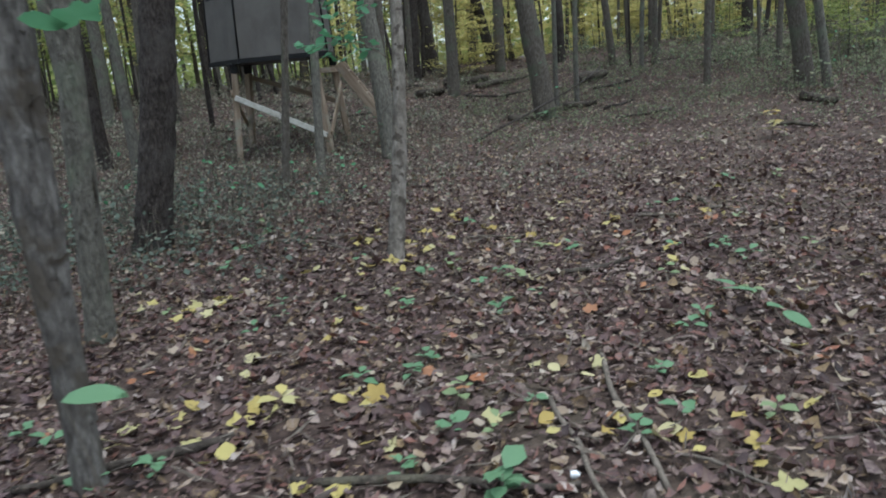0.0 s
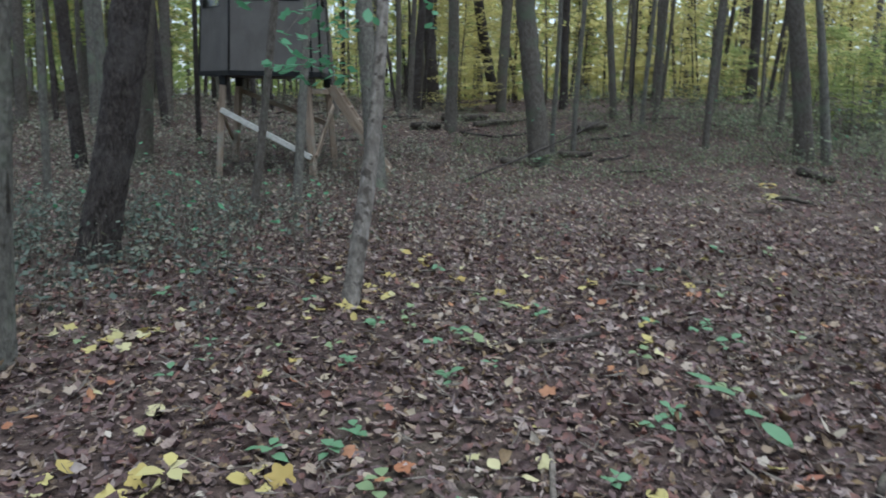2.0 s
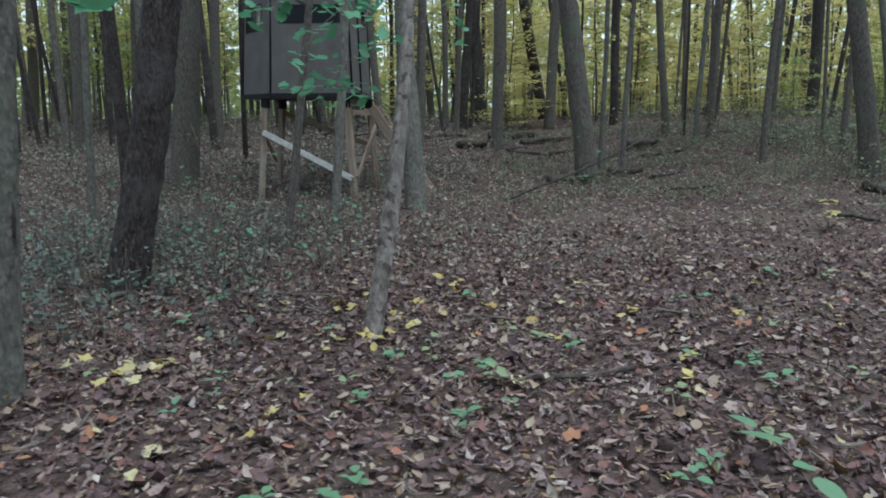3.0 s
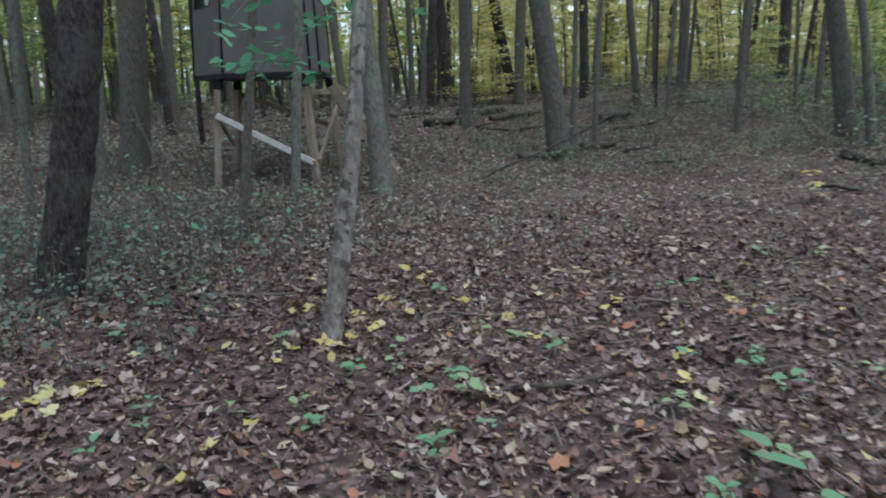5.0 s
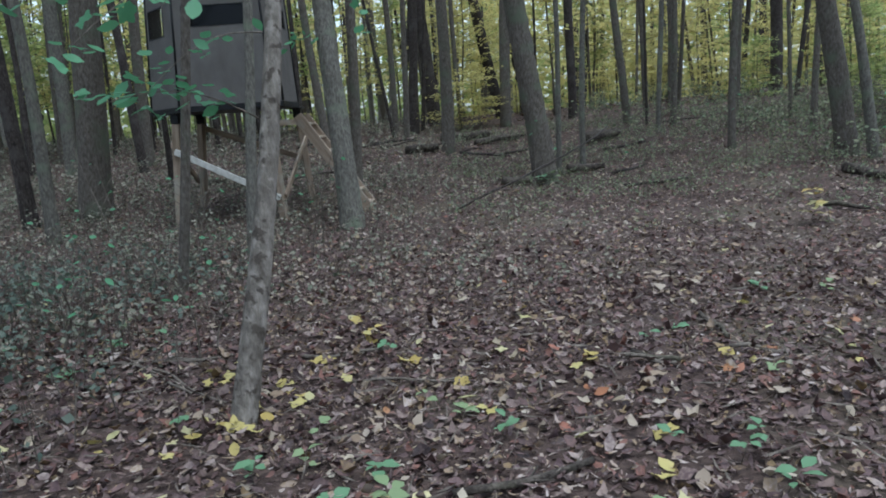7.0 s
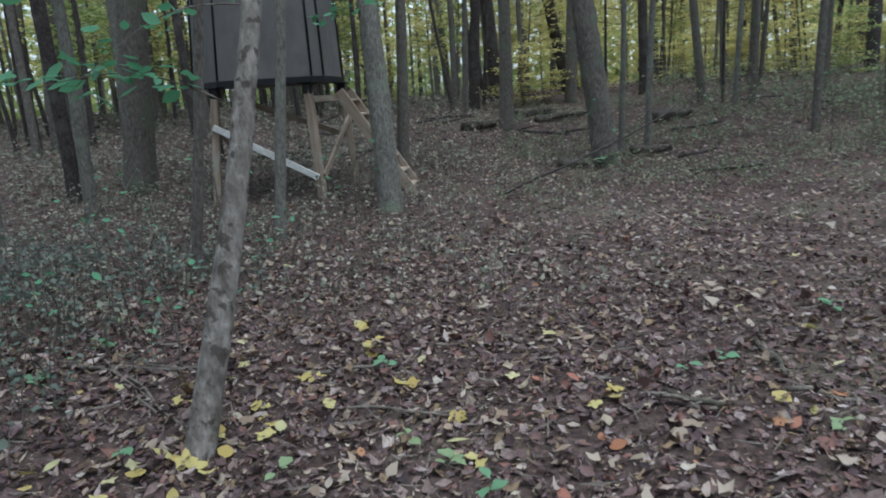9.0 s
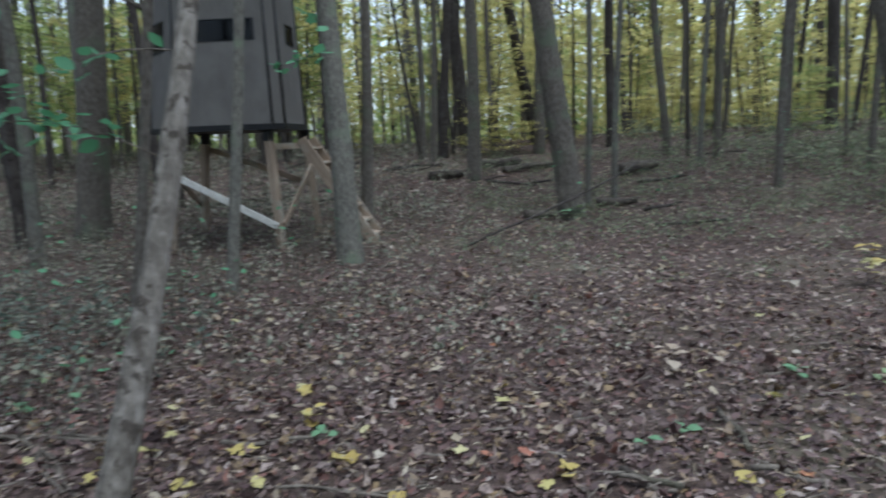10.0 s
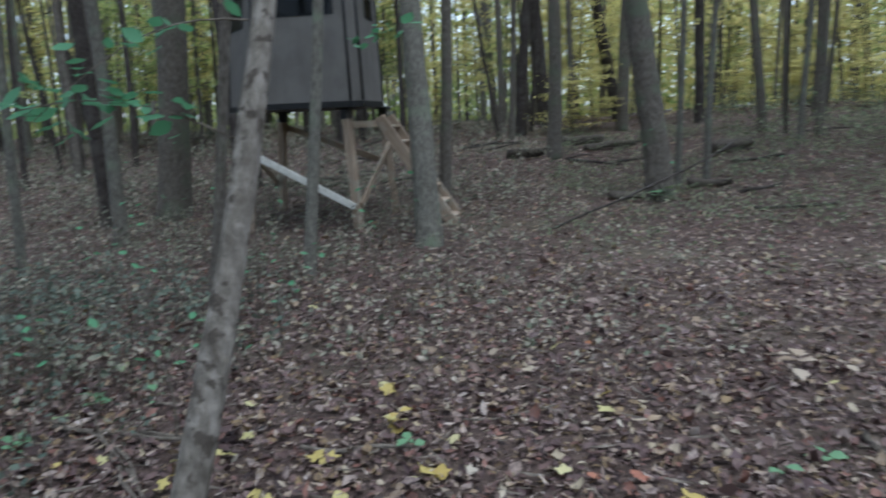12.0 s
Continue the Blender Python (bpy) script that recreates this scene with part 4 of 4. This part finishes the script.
YOUNG = [(young_tree_meshes(60 + i, m), lab) for i, (m, lab) in enumerate(((autumn_leaf, "young understory tree with yellow autumn leaves"), (olive_leaf, "young understory tree with olive green leaves"), (autumn_leaf, "young understory tree with pale yellow leaves")))]
PROTO = []
for (tm, lm), lab in YOUNG:
    t = thing("young_tree", 3.0 + len(PROTO) * 3.1, 30.0 + len(PROTO), float(rise(3, 30)) - 0.05, lab, "tree", "understory trees")
    part("trunk", tm, t)
    part("crown", lm, t)
    PROTO.append(t)
rnd = np.random.RandomState(77)
placed = []
while len(placed) < 84:
    x, y = -30 + 66 * rnd.rand(), 19 + 28 * rnd.rand()
    if x > 0 and y < 25:
        continue
    if x < 1 and y < 22 and rnd.rand() < 0.6:
        continue
    if abs(x - 0.6 * y) > 34 or any(math.hypot(x - a, y - b) < 1.5 for a, b in placed):
        continue
    placed.append((x, y))
    s = 0.75 + 0.6 * rnd.rand()
    c = copy_thing(PROTO[(0, 2, 0, 2, 1)[rnd.randint(5)]], pose(x, y, float(rise(x, y)) - 0.05, 0, 0, rnd.rand() * 360))
    c.scale = (s, s, s)

# unseen trees added behind the camera, to keep bright sky out of window reflections
for i in range(26):
    x, y = -16 + 32 * rnd.rand(), -5 - 18 * rnd.rand()
    copy_thing(PROTO[rnd.randint(3)], pose(x, y, float(rise(x, y)) - 0.05, 0, 0, rnd.rand() * 360))

for i in range(26):
    x, y = -25 + 21 * rnd.rand(), 19 + 16 * rnd.rand()
    copy_thing(PROTO[0 if i % 4 == 3 else 1], pose(x, y, float(rise(x, y)) - 0.05, 0, 0, rnd.rand() * 360))

# low yellow and green shrubs
for i in range(16):
    x, y = 7 + 13 * rnd.rand(), 26 + 9 * rnd.rand()
    c = copy_thing(PROTO[0 if i % 2 else 2], pose(x, y, float(rise(x, y)) - 0.1, 0, 0, rnd.rand() * 360))
    s = 0.28 + 0.2 * rnd.rand()
    c.scale = (s * 2.0, s * 2.0, s)
    tagged(c, "low spreading shrub with yellow-green leaves", "shrub", "woodland shrubs")

for x, y in ((0.75, 22.4), (1.3, 23.2), (2.9, 27.5), (7.4, 26.2), (8.6, 25.0), (9.7, 26.0), (11.2, 26.5), (6.0, 27.6), (13.6, 27.0), (15.5, 25.5), (-3.5, 24.5)):
    c = copy_thing(PROTO[2], pose(x, y, float(rise(x, y)) - 0.5, 0, 0, rnd.rand() * 360))
    c.scale = (0.7, 0.7, 0.38)
    tagged(c, "low bright yellow shrub on the woodland floor", "shrub", "woodland shrubs")

# leafy green shrubs at the edge of the clearing
for x, y, s in ((9.2, 16.4, 0.42), (10.4, 17.6, 0.5), (11.6, 16.2, 0.45), (9.9, 19.4, 0.5), (12.4, 18.6, 0.55), (8.6, 21.4, 0.4), (11.2, 21.0, 0.5)):
    c = copy_thing(PROTO[1], pose(x, y, float(rise(x, y)) - 0.35, 0, 0, 67 * x))
    c.scale = (s * 1.3, s * 1.3, s)
    tagged(c, "leafy olive-green shrub at the edge of the clearing", "shrub", "woodland shrubs")

# ---- the woods all round ----
WOODS = []
for i, (bark, lab) in enumerate(((bark_brown, "tall brown forest tree"), (bark_dark, "tall dark forest tree"), (bark_grey, "tall grey forest tree"), (bark_brown, "slim brown forest tree"), (bark_dark, "slim dark leaning forest tree"))):
    WOODS.append(tree(-14 + 5.3 * i, 33 + i * 1.7, ((i - 2) * 0.035, 0.02 * i - 0.03), (0.17, 0.2, 0.14, 0.09, 0.1)[i], (0.14, 0.17, 0.12, 0.075, 0.085)[i], 5.0, (14, 16, 13, 11, 11)[i], 80 + i, bark, lab + " in the woods", crown_scale=(0.95, 1.05, 0.85, 0.7, 0.7)[i]))
spots = [(o.location.x, o.location.y) for o in bpy.data.objects if o.name.startswith("tree")]
made = 0
while made < 104:
    ring = rnd.rand()
    x, y = -34 + 72 * rnd.rand(), -22 + 86 * rnd.rand()
    inside = -8 < x < 11 and 0 < y < 23
    corridor = -6 < x < 7 and -3 < y < 6
    if inside or corridor or math.hypot(x - 0.5, y - 2) < 5 or any(math.hypot(x - a, y - b) < 1.3 for a, b in spots):
        continue
    if y < 20 and rnd.rand() < 0.5:
        continue
    spots.append((x, y))
    made += 1
    c = copy_thing(WOODS[rnd.randint(5)], pose(x, y, float(rise(x, y)) - 0.06, 0, 0, rnd.rand() * 360))
    s = 0.75 + 0.5 * rnd.rand()
    c.scale = (s, s, s)

for x, y in ((-10.5, 22.5), (-12.0, 27.0), (-15.0, 24.0), (-8.5, 29.0), (-18.0, 30.0), (-5.5, 31.0), (-13.5, 34.0), (-20.0, 25.0)):
    copy_thing(WOODS[rnd.randint(3)], pose(x, y, float(rise(x, y)) - 0.06, 0, 0, rnd.rand() * 360))

# unseen trees added beside and behind the camera; their crowns shade the near ground
for x, y in ((7.2, 3.8), (8.8, 7.6), (6.4, 0.2), (-7.5, 1.5), (-6.8, -3.0), (2.5, -5.0), (-2.0, -6.5)):
    copy_thing(WOODS[2], pose(x, y, float(rise(x, y)) - 0.06, 0, 0, rnd.rand() * 360))

# thin poles and saplings between the larger trunks
BARE = [tree(-9.5, 22.0, (0.03, 0.02), 0.07, 0.055, 5.0, 9, 95, bark_brown, "thin bare-stemmed brown sapling in the woods", crown=False),
        tree(-7.2, 24.5, (-0.05, 0.0), 0.06, 0.048, 5.0, 8, 96, bark_dark, "thin bare-stemmed dark sapling in the woods", crown=False)]
thin = 0
while thin < 96:
    x, y = -18 + 36 * rnd.rand() ** 1.15, 15.5 + 18 * rnd.rand()
    if (x > -4.5 and y < 20) or any(math.hypot(x - a, y - b) < 0.55 for a, b in spots):
        continue
    spots.append((x, y))
    thin += 1
    c = copy_thing(BARE[rnd.randint(2)], pose(x, y, float(rise(x, y)) - 0.06, 2.5 * rnd.randn(), 3.5 * rnd.randn(), rnd.rand() * 360))
    s = 0.6 + 0.7 * rnd.rand()
    c.scale = (s, s, 0.7 + 0.3 * s)
    tagged(c, group="saplings")

# distant woods, closing the view
r = np.random.RandomState(90)
pieces = []
for i in range(420):
    a, d = r.rand() * 6.28, 58 + 45 * r.rand()
    x, y = d * math.cos(a), 8 + d * math.sin(a)
    z, h, q = float(rise(x, y)), 12 + 6 * r.rand(), 0.1 + 0.14 * r.rand()
    l = r.randn(2) * 0.05
    pieces.append(tube([(x, y, z - 0.1), (x + l[0] * h * 0.4, y + l[1] * h * 0.4, z + h * 0.4), (x + l[0] * h, y + l[1] * h, z + h)], [q, q * 0.8, q * 0.3], 6, 0.05, i, cap=False))
tagged(new("distant_trunks", mesh_from("distant_trunks", *joined(pieces), bark_dark)), "trunks of the distant woods", "woods", kind="stuff")
n = 170000
a, d = r.rand(n) * 6.28, 46 + 45 * r.rand(n)
clump = (np.sin(a * 31) * np.sin(d * 0.9) + 1) * 0.5
x, y = d * np.cos(a), 8 + d * np.sin(a)
z = rise(x, y) + 0.2 + 15 * r.rand(n) ** 1.35 * (0.6 + 0.4 * clump)
u = r.rand(n)
for pick, mat, lab in (((x > 2) & (u < 0.62), autumn_leaf, "yellow foliage of the distant woods"), (np.where(x > 2, u >= 0.62, u < 0.6), olive_leaf, "pale green foliage of the distant woods")):
    k = int(pick.sum())
    far = leaf_cloud("distant_foliage", np.stack([x, y, z], -1)[pick], 0.4 + 0.5 * r.rand(k), r.rand(k) * 6.28, r.randn(k) * 0.6, r.randn(k) * 0.6, r.rand(k) * 0.4, mat, 1.0 + 0.3 * r.rand(k), lite=True)
    tagged(new("distant_foliage", far), lab, "woods", kind="stuff")


# ---- leaves that lie singly on the litter, pieces of the ground ----
def leaf(mat, x, y, s=None):
    r = random.Random(int(abs(x * 1013 + y * 373) * 10))
    s = s or (0.1 if mat is yellow_leaf else 0.08) * r.uniform(0.7, 1.25)
    m = Matrix.Translation((x, y, float(ground_z(x, y)) + 0.035)) @ pose(0, 0, 0, r.gauss(0, 16), r.gauss(0, 16), r.uniform(0, 360)) @ Matrix.Diagonal((s, s, s, 1))
    ob = new("leaf", r.choice(SINGLE[mat.name]))
    ob.parent = ground
    ob.matrix_local = m


leaf(yellow_leaf, -0.47, 3.08)
leaf(yellow_leaf, -0.37, 3.01)
leaf(yellow_leaf, 0.66, 3.15)
leaf(yellow_leaf, -0.89, 2.92)
leaf(yellow_leaf, -1.21, 3.06)
leaf(yellow_leaf, -1.45, 2.89)
leaf(yellow_leaf, -0.61, 6.39)
leaf(yellow_leaf, -0.99, 5.22)
leaf(yellow_leaf, -1.70, 4.64)
leaf(yellow_leaf, -1.54, 4.77)
leaf(yellow_leaf, -1.53, 4.97)
leaf(yellow_leaf, 0.78, 2.50)
leaf(yellow_leaf, 0.63, 2.63)
leaf(yellow_leaf, -0.93, 2.60)
leaf(yellow_leaf, 0.45, 3.14)
leaf(yellow_leaf, -0.33, 5.86)
leaf(yellow_leaf, -0.59, 5.19)
leaf(yellow_leaf, -0.07, 7.08)
leaf(yellow_leaf, 0.11, 6.54)
leaf(yellow_leaf, 0.41, 6.19)
leaf(yellow_leaf, -0.15, 6.24)
leaf(yellow_leaf, 1.15, 6.90)
leaf(yellow_leaf, 1.45, 6.03)
leaf(yellow_leaf, 1.44, 5.95)
leaf(yellow_leaf, 0.73, 5.40)
leaf(yellow_leaf, 0.83, 5.32)
leaf(yellow_leaf, -0.75, 5.95)
leaf(yellow_leaf, -0.67, 5.97)
leaf(yellow_leaf, -0.48, 5.32)
leaf(yellow_leaf, -0.42, 5.48)
leaf(yellow_leaf, -0.35, 5.27)
leaf(yellow_leaf, 2.68, 6.96)
leaf(yellow_leaf, 2.19, 5.93)
leaf(yellow_leaf, -1.20, 8.81)
leaf(yellow_leaf, 1.13, 7.07)
leaf(yellow_leaf, 1.23, 5.00)
leaf(yellow_leaf, -1.06, 5.16)
leaf(yellow_leaf, -0.68, 5.13)
leaf(yellow_leaf, -0.64, 5.26)
leaf(yellow_leaf, -0.68, 6.19)
leaf(yellow_leaf, -0.82, 6.08)
leaf(yellow_leaf, 1.47, 4.62)
leaf(yellow_leaf, -0.27, 5.20)
leaf(yellow_leaf, 2.96, 6.20)
leaf(yellow_leaf, 2.68, 6.97)
leaf(rust_leaf, 1.40, 5.48)
leaf(rust_leaf, 2.16, 5.66)
leaf(rust_leaf, 1.68, 5.32)
leaf(rust_leaf, 2.45, 5.97)
leaf(rust_leaf, 1.34, 5.55)
leaf(rust_leaf, 1.16, 5.10)
leaf(rust_leaf, 0.09, 3.11)
leaf(rust_leaf, -1.57, 3.46)
leaf(rust_leaf, -1.41, 3.88)
leaf(rust_leaf, 2.46, 5.99)
leaf(rust_leaf, 1.68, 3.04)
leaf(pale_leaf, 1.73, 5.64)
leaf(pale_leaf, 1.66, 5.68)
leaf(pale_leaf, 1.65, 6.43)
leaf(pale_leaf, 1.49, 7.23)
leaf(pale_leaf, 0.85, 5.72)
leaf(pale_leaf, 0.11, 3.44)
leaf(pale_leaf, -0.08, 2.64)
leaf(pale_leaf, 0.21, 3.37)
leaf(pale_leaf, 1.75, 5.76)
leaf(pale_leaf, 2.25, 5.34)
leaf(pale_leaf, 0.24, 5.18)
leaf(pale_leaf, -3.57, 10.46)
leaf(pale_leaf, 0.57, 7.09)
leaf(pale_leaf, 1.61, 4.58)
leaf(pale_leaf, -0.31, 3.53)
leaf(pale_leaf, 1.61, 3.29)
leaf(pale_leaf, 1.15, 2.14)
leaf(yellow_leaf, -1.71, 4.5)
leaf(yellow_leaf, -1.67, 4.54)
leaf(yellow_leaf, -0.91, 3.02)
leaf(yellow_leaf, -0.81, 2.87)
leaf(yellow_leaf, -0.94, 2.83)
leaf(yellow_leaf, -0.52, 2.98)
leaf(yellow_leaf, -0.42, 2.91)
leaf(yellow_leaf, -1.26, 2.98)
leaf(yellow_leaf, -1.5, 2.81)
leaf(yellow_leaf, -0.99, 2.52)
leaf(yellow_leaf, -0.59, 2.32)
leaf(yellow_leaf, -0.45, 2.27)
leaf(yellow_leaf, 0.58, 3.03)
leaf(yellow_leaf, 0.73, 2.45)
leaf(yellow_leaf, 0.56, 2.53)
leaf(yellow_leaf, 1.04, 2.92)
leaf(yellow_leaf, 0.34, 2.68)
leaf(yellow_leaf, 0.12, 2.69)
leaf(yellow_leaf, 1.07, 2.37)
leaf(yellow_leaf, 1.0, 2.23)
leaf(yellow_leaf, 1.04, 2.09)
leaf(yellow_leaf, -0.99, 5.04)
leaf(yellow_leaf, -0.62, 6.18)
leaf(yellow_leaf, -0.63, 5.0)
leaf(yellow_leaf, 0.72, 5.51)
leaf(yellow_leaf, 1.58, 5.0)
leaf(yellow_leaf, 0.67, 3.46)
leaf(yellow_leaf, 1.12, 3.48)
leaf(yellow_leaf, -1.08, 3.6)
leaf(yellow_leaf, -1.04, 3.38)
leaf(yellow_leaf, -0.28, 2.54)
leaf(rust_leaf, -1.44, 3.73)
leaf(rust_leaf, 0.02, 3.0)
leaf(rust_leaf, -0.52, 3.98)
leaf(rust_leaf, -0.13, 3.25)
leaf(rust_leaf, 1.6, 2.96)
leaf(rust_leaf, -1.62, 3.37)
leaf(pale_leaf, 0.05, 3.33)
leaf(pale_leaf, -0.14, 2.55)
leaf(pale_leaf, 0.03, 2.56)
leaf(pale_leaf, -0.39, 3.38)
leaf(pale_leaf, 1.54, 3.18)
leaf(pale_leaf, 1.64, 5.53)
leaf(pale_leaf, 1.61, 2.87)
leaf(pale_leaf, -0.18, 2.31)
leaf(pale_leaf, -0.68, 4.12)
leaf(pale_leaf, 0.02, 3.88)
leaf(pale_leaf, 0.68, 4.15)
leaf(pale_leaf, -0.27, 3.09)
leaf(yellow_leaf, -0.77, 5.87)
leaf(yellow_leaf, -0.67, 6.06)
leaf(yellow_leaf, 0.8, 5.38)
leaf(yellow_leaf, 0.07, 6.61)
leaf(yellow_leaf, 0.54, 4.49)
leaf(yellow_leaf, -1.73, 4.35)
leaf(yellow_leaf, 1.5, 4.69)
leaf(yellow_leaf, 1.51, 4.42)
leaf(yellow_leaf, 1.34, 5.9)
leaf(yellow_leaf, -0.43, 5.61)
leaf(yellow_leaf, -1.52, 5.16)
leaf(yellow_leaf, -0.29, 5.39)
leaf(yellow_leaf, -1.59, 4.64)
leaf(yellow_leaf, -1.55, 4.38)
leaf(rust_leaf, 1.14, 4.12)
leaf(rust_leaf, 0.77, 3.84)
leaf(rust_leaf, 1.01, 3.97)
leaf(rust_leaf, 1.17, 4.07)
leaf(pale_leaf, 2.52, 5.38)
leaf(pale_leaf, 0.71, 4.3)
leaf(pale_leaf, -0.81, 4.41)
leaf(pale_leaf, 1.91, 4.2)
leaf(pale_leaf, 0.78, 4.84)
leaf(pale_leaf, 0.2, 5.12)
leaf(yellow_leaf, -0.11, 7.12)
leaf(yellow_leaf, -0.2, 6.26)
leaf(yellow_leaf, 0.34, 6.19)
leaf(yellow_leaf, -0.56, 5.35)
leaf(yellow_leaf, -0.42, 5.29)
leaf(yellow_leaf, 0.41, 6.47)
leaf(yellow_leaf, 0.69, 5.79)
leaf(yellow_leaf, -0.66, 5.88)
leaf(yellow_leaf, -0.38, 5.53)
leaf(rust_leaf, 2.09, 5.67)
leaf(rust_leaf, 1.06, 8.0)
leaf(rust_leaf, 1.25, 6.21)
leaf(pale_leaf, 1.67, 5.58)
leaf(pale_leaf, 0.28, 5.34)
leaf(pale_leaf, -0.66, 9.44)
drift = random.Random(9)
for cx, cy, wide, count in ((-1.55, 4.75, 0.22, 9), (-0.25, 5.7, 0.3, 8), (-1.0, 2.75, 0.2, 6), (-0.5, 4.3, 0.3, 5), (0.75, 2.6, 0.25, 5)):
    for i in range(count):
        leaf(yellow_leaf if i % 4 else pale_leaf, drift.gauss(cx, wide), drift.gauss(cy, wide * 0.7), drift.uniform(0.06, 0.1))
scatter = random.Random(5)
for i in range(190):
    k = scatter.random()
    y = 1.9 + 7.5 * scatter.random() ** 1.2
    leaf(pale_leaf if k < 0.55 else yellow_leaf if k < 0.88 else rust_leaf, scatter.uniform(-2.4, 4.2) * (0.5 + y / 9), y, scatter.uniform(0.05, 0.09))
